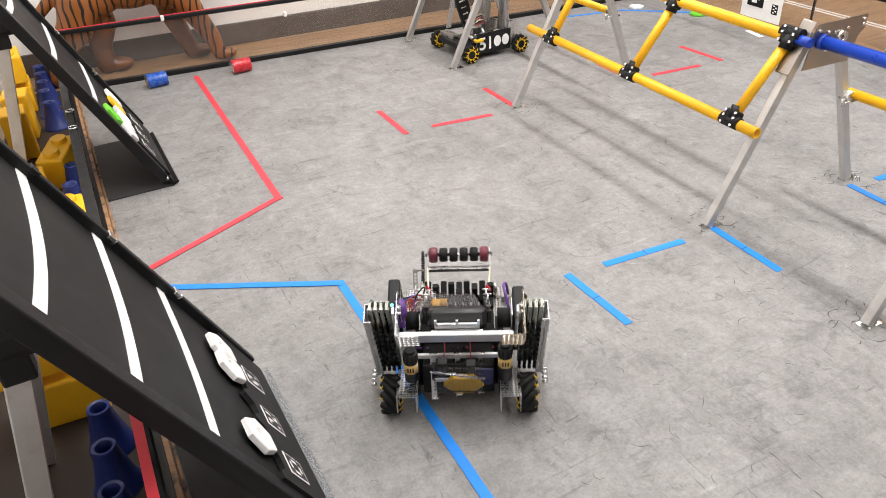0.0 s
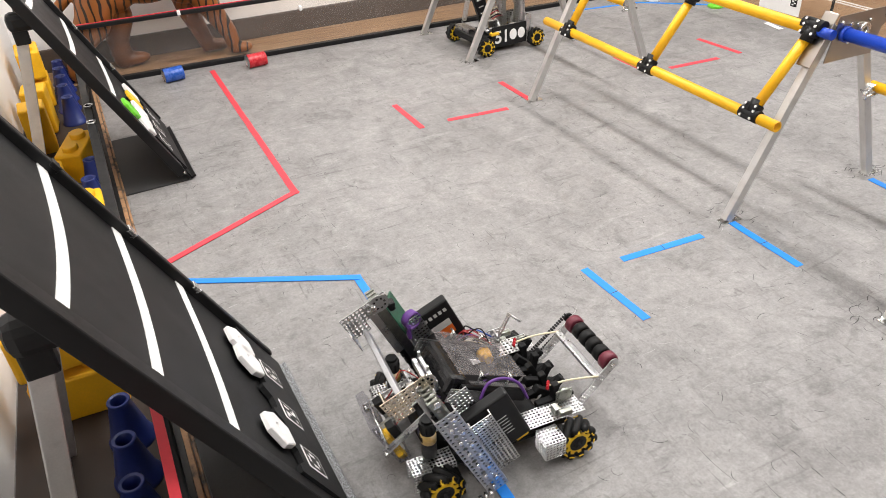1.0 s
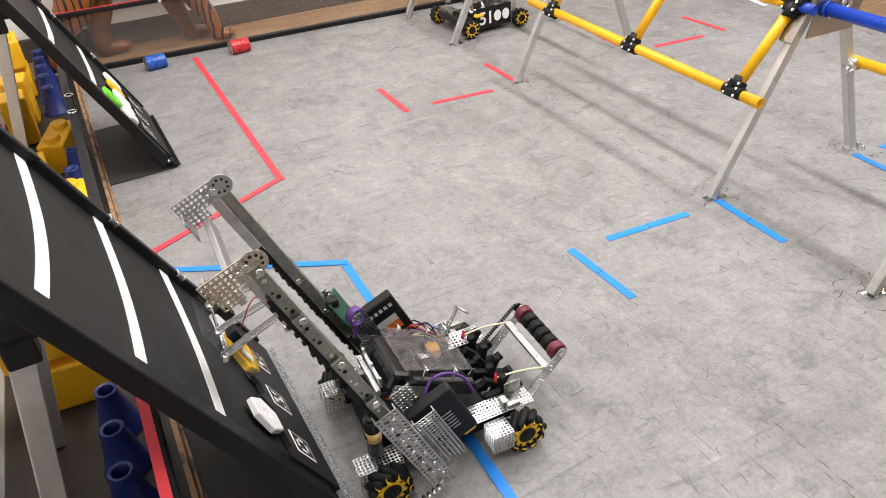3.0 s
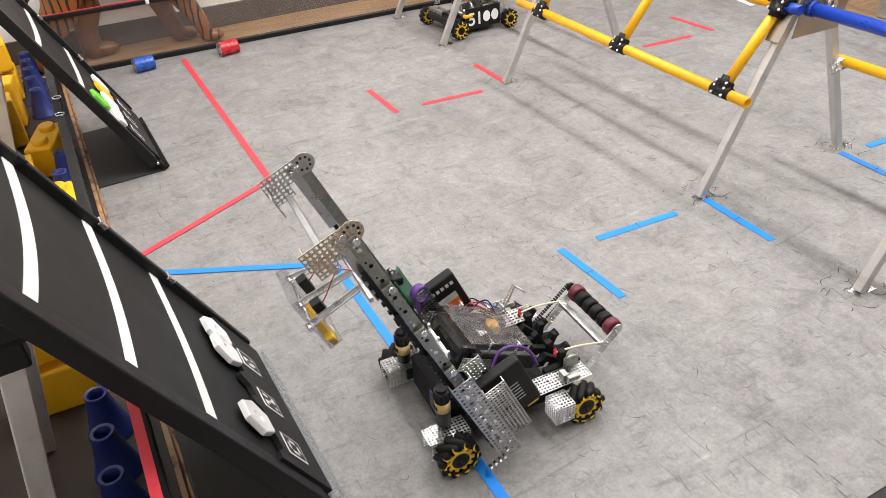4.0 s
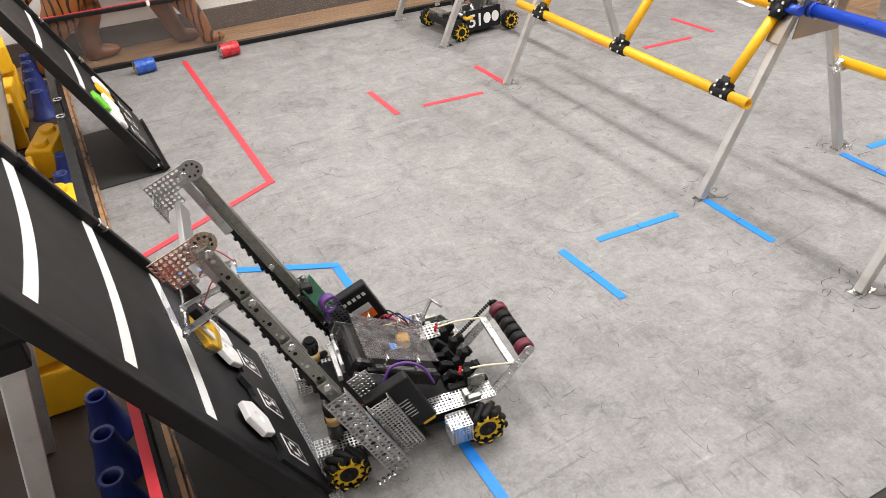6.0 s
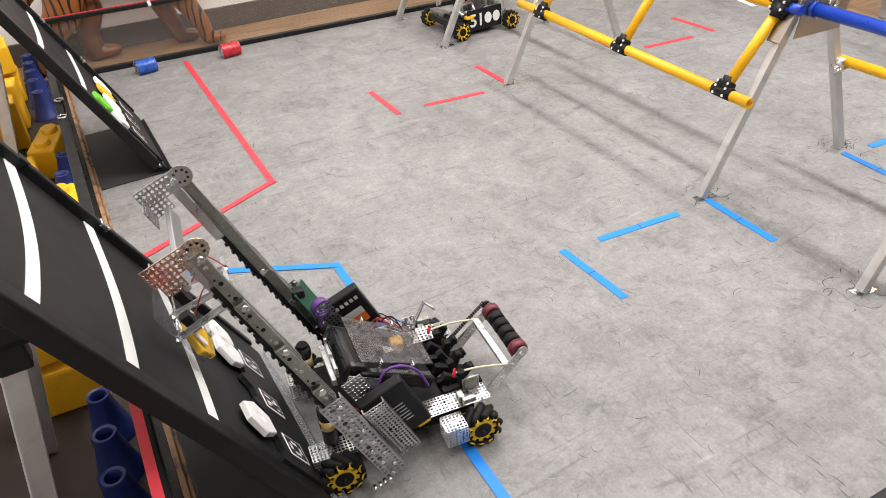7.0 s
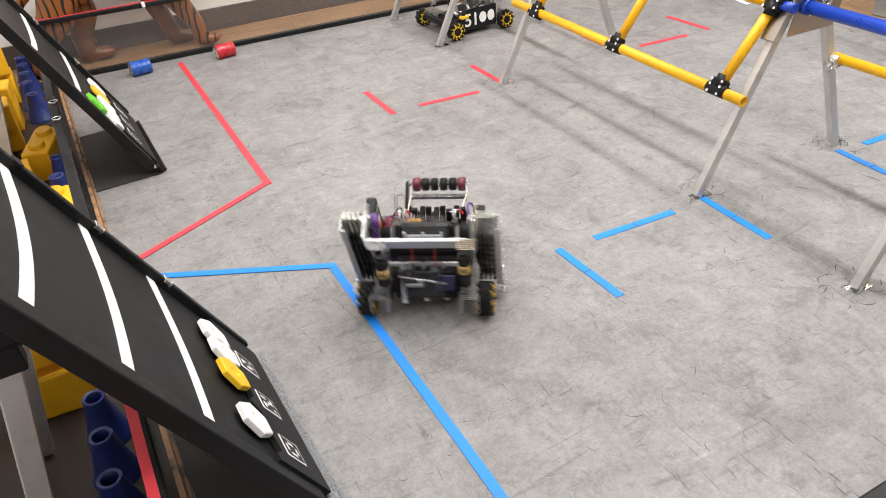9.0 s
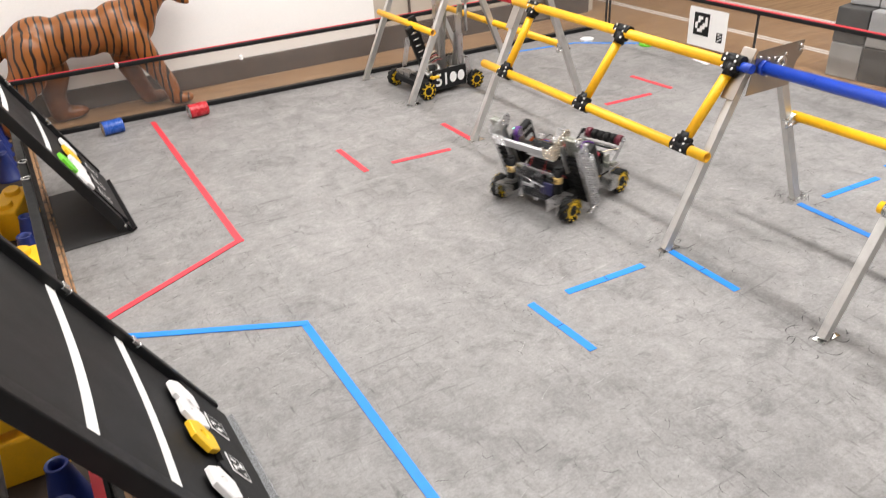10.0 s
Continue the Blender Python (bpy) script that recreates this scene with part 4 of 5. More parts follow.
def roller_mesh():
    b = B()
    prof = ((0.004, -0.029), (0.0078, -0.027), (0.0102, -0.014), (0.0109, 0.0), (0.0102, 0.014), (0.0078, 0.027), (0.004, 0.029))
    lathe(b, prof, 10)
    bmesh.ops.holes_fill(b, edges=b.edges)
    b.to_mesh(ROLLER)
    b.free()
    ROLLER.materials.append(RUBBER)


roller_mesh()


def rim_mesh(side):
    """One star-shaped yellow side plate with ten bent tabs."""
    b = B()
    pts = []
    for k in range(10):
        a = 2 * math.pi * k / 10
        for da, r in ((-0.22, 0.0250), (-0.10, 0.0330), (-0.05, 0.0450), (0.09, 0.0470), (0.13, 0.0400), (0.11, 0.0260)):
            pts.append((r * math.cos(a + da), r * math.sin(a + da)))
    m = pose(0, side * 0.0165, 0, 90)
    n = len(pts)
    hole = [(0.0190 * math.cos(2 * math.pi * i / n - 0.20), 0.0190 * math.sin(2 * math.pi * i / n - 0.20)) for i in range(n)]
    rings = []
    for z in (-0.0014, 0.0014):
        rings.append([b.verts.new(m @ Vector((x, y, z))) for x, y in pts])
        rings.append([b.verts.new(m @ Vector((x, y, z))) for x, y in hole])
    for i in range(n):
        j = (i + 1) % n
        b.faces.new((rings[0][i], rings[0][j], rings[1][j], rings[1][i]))
        b.faces.new((rings[2][i], rings[2][j], rings[3][j], rings[3][i]))
        b.faces.new((rings[0][i], rings[0][j], rings[2][j], rings[2][i]))
        b.faces.new((rings[1][i], rings[1][j], rings[3][j], rings[3][i]))
    # tabs folded outward that carry the roller pins
    for k in range(10):
        a = 2 * math.pi * k / 10 + 0.02
        mm = pose(0, 0, 0, 0, -math.degrees(a), 0) @ pose(0.0405, side * 0.0195, 0, 0, 0, 45 * side)
        box(b, (0, 0, 0), (0.003, 0.013, 0.011), mm, 0.001)
    return b


def wheel(parent, x, y, hand_sign):
    b = B()
    rod(b, (0, -0.019, 0), (0, 0.019, 0), 0.0205, 20)
    for k in range(6):
        a = math.pi * k / 3
        rod(b, (0.0105 * math.cos(a), -0.0205, 0.0105 * math.sin(a)), (0.0105 * math.cos(a), 0.0205, 0.0105 * math.sin(a)), 0.0034, 8)
    rod(b, (0, -0.03, 0), (0, 0.024, 0), 0.004, 8)
    w = part("wheel", b, BLACK, parent, "mecanum wheel with yellow rims and black slanted rollers")
    w.matrix_basis = pose(x, y, WR)
    for side in (-1, 1):
        part("rim", rim_mesh(side), YELHUB, w, "yellow star-shaped rim")
    for k in range(10):
        a = 360 * (k + 0.5) / 10
        ob = new("roller", ROLLER)
        ob.parent = w
        ob.matrix_basis = pose(0, 0, 0, 0, -a, 0) @ pose(0.0372, 0, 0) @ pose(0, 0, 0, 90 + 45 * hand_sign, 0, 0)
    return w


# ---------------------------------------------------------------- the driving robot
# local axes: x towards the intake roller, y towards its other side, z up
D = Vector((-0.391, 0, 0.920))
NV = Vector((0.920, 0, 0.391))


def basis(c, ex, ey):
    ez = Vector(ex).cross(Vector(ey))
    m = Matrix((ex, ey, ez)).transposed().to_4x4()
    m.translation = c
    return m


def side_m(c, s):
    """x up the slide, z outward from side s."""
    return basis(c, D, Vector((0, s, 0)).cross(D))


robot = empty("robot", pose(0.66, 0.918, 0, 0, 0, 62), "competition robot of drilled aluminium channel with mecanum wheels and twin lifts", "robot")
wheels = []
for x in (-0.159, 0.157):
    for y in (-0.163, 0.163):
        wheels.append((wheel(robot, x, y, 1 if x * y > 0 else -1), x, y))

# drive base
# plate is black to carry the shadow inside the chassis
b = boxes(((0.0, 0, 0.046), (0.25, 0.235, 0.006)), ((0.0, 0.105, 0.062), (0.33, 0.02, 0.03)), ((0.0, -0.105, 0.062), (0.33, 0.02, 0.03)))
part("base_plate", b, BLACK, robot, "chassis plate kept black for the shade inside, and inner rails")
# added blocks that darken the gap where black parts and shade lie
b = boxes(((-0.105, 0.0, 0.088), (0.10, 0.17, 0.090), None, 0.006), ((0.02, 0.0, 0.070), (0.16, 0.19, 0.066), None, 0.006), ((-0.03, 0.0, 0.115), (0.09, 0.21, 0.060), None, 0.006))
part("inner_filler", b, SOFTBLACK, robot, "dark filler blocks standing in for black parts and shade between the drive rails")
b = boxes(((-0.135, -0.055, 0.098), (0.05, 0.055, 0.05), None, 0.004))
part("navy_pack", b, NAVY, robot, "navy blue pack behind the catcher")
for s in (-1, 1):
    b = B()
    channel(b, pose(-0.164, s * 0.122, 0.086), 0.096, 0.048, 0.048, pitch=0.008, big=4)
    part("front_channel", b, STEEL, robot, "short drilled aluminium channel")
    b = B()
    channel(b, pose(0.096, s * 0.166, 0.088, 0, 0, 0), 0.048, 0.048, 0.046, pitch=0.008, big=6)
    perforated(b, pose(0.072, s * 0.166, 0.064, 0, 90, 0), 0.046, 0.046, 0.008)
    part("rear_channel", b, STEEL, robot, "short drilled aluminium channel")
    b = B()
    perforated(b, pose(0.115, s * 0.118, 0.100), 0.16, 0.050, 0.008, 0.0029, big=5)
    part("deck_plate", b, STEEL, robot, "flat drilled plate over the rear axle")
    b = B()
    mx, my, top = -0.162, s * 0.110, 0.196 if s < 0 else 0.182
    rod(b, (mx, my, 0.100), (mx, my, top), 0.0162, 22)
    mo = part("drive_motor", b, BLACK, robot, "upright black gear motor")
    b = B()
    rod(b, (mx, my, top - 0.056), (mx, my, top - 0.030), 0.0168, 22)
    part("tape_band", b, MOTORTAPE, mo, "yellowed tape band with pen marks")
    b = B()
    rod(b, (mx, my, top), (mx, my, top + 0.007), 0.0125, 18)
    part("motor_cap", b, SOFTBLACK, mo)
    for k in range(3):
        b = boxes(((mx - 0.0164, my + (k - 1) * 0.006, top - 0.043), (0.002, 0.003, 0.012)))
        part("pen_mark", b, SOFTBLACK, mo)
    b = B()
    for k in range(9):
        a = 2 * math.pi * k / 9
        box(b, (mx + 0.0160 * math.cos(a), my + 0.0160 * math.sin(a), top - 0.015), (0.0035, 0.0035, 0.020))
    part("cooling_rib", b, SOFTBLACK, mo)
    b = boxes(((0.142, s * 0.146, 0.119), (0.030, 0.012, 0.014), None, 0.002), ((0.130, s * 0.125, 0.112), (0.014, 0.022, 0.020), None, 0.002))
    perforated(b, pose(0.165, s * 0.100, 0.118, 90), 0.040, 0.032, 0.008, 0.0026)
    rod(b, (0.165, s * 0.094, 0.122), (0.165, s * 0.104, 0.122), 0.015, 20)
    part("bearing_block", b, DULL, robot)

# lifts on both sides: fixed channel, then three stages that draw out
stages = []
for s in (-1, 1):
    b = B()
    channel(b, side_m(Vector((-0.103, s * 0.205, 0.166)), s), 0.280, 0.048, 0.014, pitch=0.0119, big=4)
    part("lift_channel", b, BRUSHED, robot, "long drilled aluminium channel")
    b = B()
    channel(b, side_m(Vector((-0.042, s * 0.180, 0.146)), s), 0.168, 0.050, 0.012, pitch=0.0085, big=3)
    part("brace_channel", b, STEEL, robot, "short drilled aluminium channel")
    spots = [Vector((-0.085, s * 0.205, 0.036)) + NV * (0.012 * k - 0.02) for k in range(4)]
    spots += [Vector((-0.103, s * 0.205, 0.166)) + D * (0.022 * k - 0.12) + NV * (0.010 if k % 2 else -0.006) for k in range(12)]
    for k, c in enumerate(spots):
        b = B()
        rod(b, c, c + Vector((0, s * (0.014 if k < 4 else 0.006), 0)), 0.0044, 6)
        part("channel_bolt", b, BOLT, robot)
    for k in range(4):
        y = s * (0.190 - 0.0125 * k)
        c = Vector((-0.116, y, 0.190))
        m = side_m(c, s)
        b = B()
        # a C-shaped slide profile with round holes standing as dark discs
        box(b, (0, 0, 0), (0.300, 0.021, 0.003), m, 0.001)
        box(b, (0, 0.0100, -0.003), (0.300, 0.002, 0.008), m)
        box(b, (0, -0.0100, -0.003), (0.300, 0.002, 0.008), m)
        for e in (-1, 1):
            box(b, (e * 0.146, 0, -0.002), (0.006, 0.022, 0.006), m, 0.001)
        st = part("slide_stage" if k else "slide_base", b, DULL, robot, "grey steel drawer slide")
        for i in range(7):
            for u, v, r in ((-0.12, 0.0, 0.0042), (-0.108, 0.004, 0.0022)):
                b = B()
                q = m @ Vector((u + 0.04 * i, v, 0.0006))
                rod(b, q, q + Vector((0, s * 0.0014, 0)), r, 10)
                part("slide_rivet", b, BOLT if (i + k) % 3 == 0 else SOFTBLACK, st)
        b = B()
        box(b, (-0.03, s * -0.017, -0.004), (0.220, 0.009, 0.006), m, 0.001)
        for i in range(9):
            box(b, (-0.13 + 0.0240 * i, s * -0.0225, -0.004), (0.008, 0.007, 0.008), m, 0.001)
        part("cable_run", b, BLACK, st)
        for e in (-1, 1):
            b = B()
            q = m @ Vector((e * 0.138, -0.004, -0.002))
            rod(b, q - Vector((0, s * 0.006, 0)), q + Vector((0, s * 0.007, 0)), 0.0065, 12)
            part("pulley", b, BOLT, st)
        if k:
            stages.append((st, k / 3))

# carriage on the innermost stages: crossbar, end plates, rungs and the clear catcher; drawn in its lowered place
carriage_bm = B()
box(carriage_bm, (0, 0, 0), (0.252, 0.032, 0.012), basis(Vector((-0.205, 0, 0.262)), Vector((0, 1, 0)), D), 0.002)
box(carriage_bm, (-0.140, 0, 0.150), (0.008, 0.20, 0.010))
carriage = part("carriage", carriage_bm, SATIN, robot, "satin grey crossbar carrying the catcher")
stages.append((carriage, 1.0))
for s in (-1, 1):
    b = B()
    ye = 0.147 if s < 0 else 0.126
    c = Vector((-0.190, s * ye, 0.326))
    m = basis(c, -NV, Vector((0, s, 0)).cross(-NV))
    perforated(b, m @ pose(0.028, 0, 0), 0.085, 0.040)
    lathe(b, ((0.0005, -0.001), (0.022, -0.001), (0.022, 0.001), (0.012, 0.0012), (0.0005, 0.0012)), 22, m @ pose(-0.022, 0, 0))
    ep = part("end_plate", b, GOLDPLATE if s < 0 else STEEL, carriage, "round-headed drilled steel plate")
    for k in range(8):
        a = math.pi * k / 4
        b = B()
        lathe(b, ((0.0005, -0.0018), (0.0026, -0.0018), (0.0026, 0.0020), (0.0005, 0.0020)), 10, m @ pose(-0.022 + 0.013 * math.cos(a), 0.013 * math.sin(a), 0))
        part("plate_hole", b, SOFTBLACK, ep)
    b = B()
    perforated(b, basis(Vector((-0.240, s * (ye - 0.025), 0.281)), Vector((0, 1, 0)), D), 0.046, 0.046, big=5)
    perforated(b, basis(Vector((-0.222, s * (ye - 0.001), 0.288)), NV, D), 0.040, 0.046)
    part("corner_plate", b, GOLDPLATE if s < 0 else STEEL, carriage, "square drilled corner plate")
    b = B()
    rod(b, (-0.185, s * (ye + 0.003), 0.328), (-0.185, s * (ye - 0.008), 0.328), 0.007, 10)
    rod(b, (-0.196, s * (ye + 0.003), 0.322), (-0.196, s * (ye - 0.008), 0.322), 0.004, 8)
    part("plate_bolts", b, BOLT, carriage)
    b = B()
    box(b, (0, 0, 0), (0.17, 0.006, 0.018), basis(Vector((-0.165, s * 0.135, 0.255)), D, Vector((0, 1, 0))), 0.001)
    part("carriage_strut", b, STEEL, carriage)
# three thin arms swing from the carriage and hold the catcher out
PIVOT = Vector((-0.138, 0.0, 0.150))
arms = []
for y, dz in ((0.058, 0.022), (0.000, 0.0), (-0.054, -0.014)):
    p, q = Vector((0, y, 0)), Vector((-0.114, y, -0.038 + dz))
    d = (q - p).normalized()
    b = B()
    perforated(b, basis((p + q) / 2, d, Vector((0, 1, 0))), (q - p).length, 0.010, 0.009, 0.0022, 0.003)
    box(b, (0, 0.006, -0.003), ((q - p).length, 0.002, 0.009), basis((p + q) / 2, d, Vector((0, 1, 0))))
    rg = part("catcher_arm", b, STEEL, robot, "thin drilled aluminium arm")
    arms.append(rg)
    for e in (p, q):
        b = B()
        rod(b, e + Vector((0, -0.009, 0)), e + Vector((0, 0.009, 0)), 0.0055, 8)
        part("arm_bolt", b, BOLT, rg)
b = B()
rod(b, (-0.248, -0.062, 0.100), (-0.248, 0.064, 0.124), 0.003, 10)
folder = part("catcher_frame", b, BOLT, robot, "thin rod of the catcher")
PM = basis(Vector((-0.243, 0.0, 0.098)), Vector((0, 1, 0)), D)
b = B()
box(b, (0, 0, -0.006), (0.112, 0.140, 0.003), PM, 0.001)
box(b, (0, -0.068, 0.008), (0.112, 0.003, 0.028), PM, 0.001)
for s in (-1, 1):
    box(b, (s * 0.055, 0, 0.004), (0.003, 0.140, 0.018), PM)
cat = part("catcher", b, SMOKE, folder, "clear acrylic catcher plate")
for y in (-0.030, 0.036):
    b = B()
    box(b, (y, 0.014 + y * 0.2, 0.026), (0.022, 0.040, 0.020), PM, 0.002)
    box(b, (y, 0.014 + y * 0.2, 0.034), (0.026, 0.012, 0.003), PM)
    part("servo", b, BLACK, folder, "small black servo")
b = B()
box(b, (0.012, -0.030, 0.018), (0.014, 0.034, 0.004), PM, 0.001)
box(b, (-0.038, -0.034, 0.018), (0.014, 0.034, 0.004), PM, 0.001)
box(b, (0.03, -0.03, 0.010), (0.05, 0.014, 0.004), PM, 0.001)
part("catcher_finger", b, WHITE, folder, "white printed fingers")
b = B()
cable(b, ((-0.135, 0.02, 0.18), (-0.17, 0.045, 0.20), (-0.20, 0.03, 0.165), (-0.225, 0.035, 0.13)), 0.0013)
cable(b, ((-0.135, -0.04, 0.17), (-0.175, -0.03, 0.185), (-0.205, -0.03, 0.14), (-0.225, -0.03, 0.11)), 0.0013)
part("servo_wire", b, WIRE_R, folder, "thin servo wires")
HELD = PM @ pose(-0.012, -0.044, -0.002, 0, 0, 0)

# central chute, cover and crossbars
b = B()
m = pose(-0.080, 0, 0.216, 0, 30, 0)
box(b, (0, 0, 0), (0.046, 0.142, 0.052), m, 0.012)
part("chute", b, GLOSS, robot, "glossy black crossbar of the chute")
for s in (-1, 1):
    p, q = Vector((-0.075, s * 0.076, 0.212)), Vector((0.085, s * 0.070, 0.128))
    d = (q - p).normalized()
    b = B()
    box(b, (0, 0, 0), ((q - p).length, 0.012, 0.030), basis((p + q) / 2, d, Vector((0, 1, 0))), 0.003)
    part("chute_arm", b, BLACK, robot, "black side bar of the chute")
    b = B()
    perforated(b, basis((p + q) / 2 + Vector((0.012, 0, 0.019)), d, Vector((0, 1, 0))), 0.150, 0.012, 0.006, 0.0019, 0.002)
    part("chute_strip", b, GREYBAR, robot, "narrow drilled strip along the chute")
    for e in (0.2, 0.62):
        c = p.lerp(q, e) + Vector((0.01, 0, 0.020))
        b = B()
        rod(b, c, c + Vector((0.012, 0, 0.026)), 0.0028, 8)
        rod(b, c + Vector((0.011, -0.010, 0.025)), c + Vector((0.011, 0.010, 0.025)), 0.0025, 8)
        part("chute_pin", b, BOLT, robot)
for s in (-1, 1):
    b = B()
    perforated(b, basis(Vector((-0.072, s * 0.088, 0.205)), Vector((0.88, 0, -0.47)), Vector((0.47, 0, 0.88))), 0.075, 0.034, 0.008, 0.0026)
    part("chute_side", b, STEEL, robot, "drilled side plate of the chute")
    b = B()
    perforated(b, basis(Vector((-0.085, s * 0.128, 0.225)), D, NV), 0.085, 0.045)
    part("lift_bracket", b, STEEL, robot, "drilled bracket plate")
b = B()
m = basis(Vector((0.012, 0.004, 0.198)), Vector((0.88, 0, -0.47)), Vector((0, 1, 0)))
prism(b, ((-0.085, -0.062), (0.10, -0.045), (0.10, 0.080), (-0.085, 0.100)), -0.001, 0.001, m)
perforated(b, m @ pose(0.005, 0.088, 0.0015), 0.175, 0.010, 0.008, 0.0022, 0.001)
part("clear_cover", b, ACRYL, robot, "clear bent cover over the chute")
b = boxes(((-0.125, 0, 0.205), (0.010, 0.12, 0.014)), ((-0.115, 0, 0.218), (0.006, 0.105, 0.016)), ((-0.115, 0.05, 0.228), (0.006, 0.006, 0.014)), ((-0.115, -0.05, 0.228), (0.006, 0.006, 0.014)), ((-0.115, 0.0, 0.228), (0.006, 0.006, 0.014)))
part("bracket_strip", b, STEEL, robot)
b = B()
rod(b, (-0.060, -0.130, 0.198), (-0.060, -0.096, 0.198), 0.024, 24)
rod(b, (-0.060, -0.134, 0.198), (-0.060, -0.129, 0.198), 0.018, 24)
rod(b, (-0.050, 0.096, 0.185), (-0.050, 0.125, 0.185), 0.022, 20)
rod(b, (-0.06, -0.10, 0.13), (-0.06, 0.10, 0.13), 0.018, 16)
part("lift_motor", b, SOFTBLACK, robot, "black lift motors")
for k in range(4):
    a = math.pi * k / 2 + 0.6
    b = B()
    rod(b, (-0.060 + 0.012 * math.cos(a), -0.133, 0.198 + 0.012 * math.sin(a)), (-0.060 + 0.012 * math.cos(a), -0.137, 0.198 + 0.012 * math.sin(a)), 0.0022, 8)
    part("motor_screw", b, BOLT, robot)

# control boxes
for s, c in ((-1, Vector((-0.026, -0.148, 0.166))), (1, Vector((-0.030, 0.150, 0.196)))):
    m = side_m(c, s)
    b = B()
    box(b, (0, 0, 0), (0.145, 0.105, 0.028), m, 0.005)
    cb = part("control_box" if s < 0 else "battery", b, BLACK, robot, "flat black plastic control box" if s < 0 else "black battery pack with an orange label")
    if s < 0:
        b = B()
        for i, (u, v, w, h) in enumerate(((0.036, 0.022, 0.014, 0.0035), (0.036, 0.015, 0.014, 0.0035), (0.036, 0.008, 0.014, 0.0035))):
            box(b, (u, v, 0.0146), (w, h, 0.0006), m)
        for i in range(6):
            box(b, (0.018 - 0.010 * i, -0.012 - 0.002 * (i % 3), 0.0146), (0.0022, 0.026 - 0.004 * (i % 3), 0.0006), m)
        part("print_bars", b, LABEL, cb, "small pale print")
        b = boxes(((-0.080, -0.030, -0.004), (0.014, 0.030, 0.020), m, 0.002))
        part("switch_tag", b, YPIX, cb, "small yellow tag")
    else:
        mi = side_m(c, -1)
        b = boxes(((-0.012, -0.006, 0.0146), (0.026, 0.056, 0.0006), mi))
        part("orange_patch", b, ORANGE, cb, "orange label patch")
        part("pale_patch", boxes(((0.012, -0.006, 0.0146), (0.020, 0.056, 0.0006), mi)), LABEL, cb, "pale label print")
        for i in range(6):
            part("cell_end", boxes(((0.05, -0.036 + 0.013 * i, 0.0146), (0.010, 0.008, 0.0006), mi)), LABEL, cb)
b = B()
box(b, (0, 0, 0), (0.100, 0.052, 0.005), basis(Vector((-0.118, 0.172, 0.256)), D, Vector((0.5, 0.86, 0.2)).normalized()), 0.001)
pcb = part("circuit_board", b, PCB, robot, "green circuit board with a lit lamp")
b = B()
for i in range(9):
    box(b, (-0.04 + 0.010 * i, 0.015 * (-1) ** i, 0.006), (0.007, 0.012, 0.010), basis(Vector((-0.118, 0.172, 0.256)), D, Vector((0.5, 0.86, 0.2)).normalized()), 0.001)
box(b, (-0.140, 0.165, 0.292), (0.03, 0.026, 0.024), None, 0.006)
part("connectors", b, BLACK, pcb)
LED = bpy.data.materials.new("green_led")
LED.use_nodes = True
LED.node_tree.nodes["Principled BSDF"].inputs["Base Color"].default_value = (0.05, 0.8, 0.3, 1)
LED.node_tree.nodes["Principled BSDF"].inputs["Emission Color"].default_value = (0.1, 1.0, 0.4, 1)
LED.node_tree.nodes["Principled BSDF"].inputs["Emission Strength"].default_value = 6
b = B()
r = bmesh.ops.create_icosphere(b, subdivisions=2, radius=0.004)
bmesh.ops.translate(b, vec=(-0.095, 0.150, 0.268), verts=r["verts"])
part("status_lamp", b, LED, pcb, "glowing green lamp")
for s, c in ((1, (-0.100, 0.130, 0.262)),):
    b = B()
    mm = pose(*c, 90 if s > 0 else 76, 0, 20 * s)
    pipe(b, mm @ Vector((0, 0, -0.010)), mm @ Vector((0, 0, 0.010)), 0.021, 0.0180, 24)
    box(b, (c[0] - 0.008, c[1], c[2] - 0.030), (0.008, 0.018, 0.040), None, 0.003)
    part("printed_loop", b, PURPLE, robot, "purple printed cable loop")

b = B()
cable(b, ((-0.050, -0.124, 0.215), (-0.028, -0.116, 0.246), (0.008, -0.114, 0.246), (0.040, -0.122, 0.225), (0.058, -0.128, 0.180)), 0.0034, 8)
part("printed_band", b, PURPLE, robot, "thin purple printed band arching over the box")

# intake: roller on two drilled arms, flapped shaft, chain and cords
for s in (-1, 1):
    p, q = Vector((0.192, s * 0.088, 0.036)), Vector((0.300, s * 0.088, 0.148))
    d = (q - p).normalized()
    b = B()
    perforated(b, basis((p + q) / 2, d, Vector((0, s, 0)).cross(d)), (q - p).length, 0.024, 0.008, 0.0023, 0.003)
    lathe(b, ((0.0005, -0.0015), (0.0135, -0.0015), (0.0135, 0.0015), (0.0005, 0.0015)), 18, basis(q, d, Vector((0, s, 0)).cross(d)))
    part("intake_arm", b, STEEL, robot, "drilled aluminium intake arm")
b = boxes(((0.259, 0, 0.122), (0.016, 0.172, 0.010), pose(0, 0, 0), 0.001))
part("arm_crossbar", b, STEEL, robot, "pale aluminium crossbar of the intake")
for i, y in enumerate((-0.072, -0.0435, -0.0145, 0.0145, 0.0435, 0.072)):
    b = B()
    r = 0.0225 if i in (0, 5) else 0.0205
    lathe(b, ((0.006, y - 0.012), (r - 0.004, y - 0.012), (r, y - 0.008), (r, y + 0.008), (r - 0.004, y + 0.012), (0.006, y + 0.012)), 22, pose(0.296, 0, 0.146, -90))
    part("roller_wheel", b, MAROON if i in (0, 5) else RUBBER, robot, "maroon rubber wheel" if i in (0, 5) else "black rubber wheel")
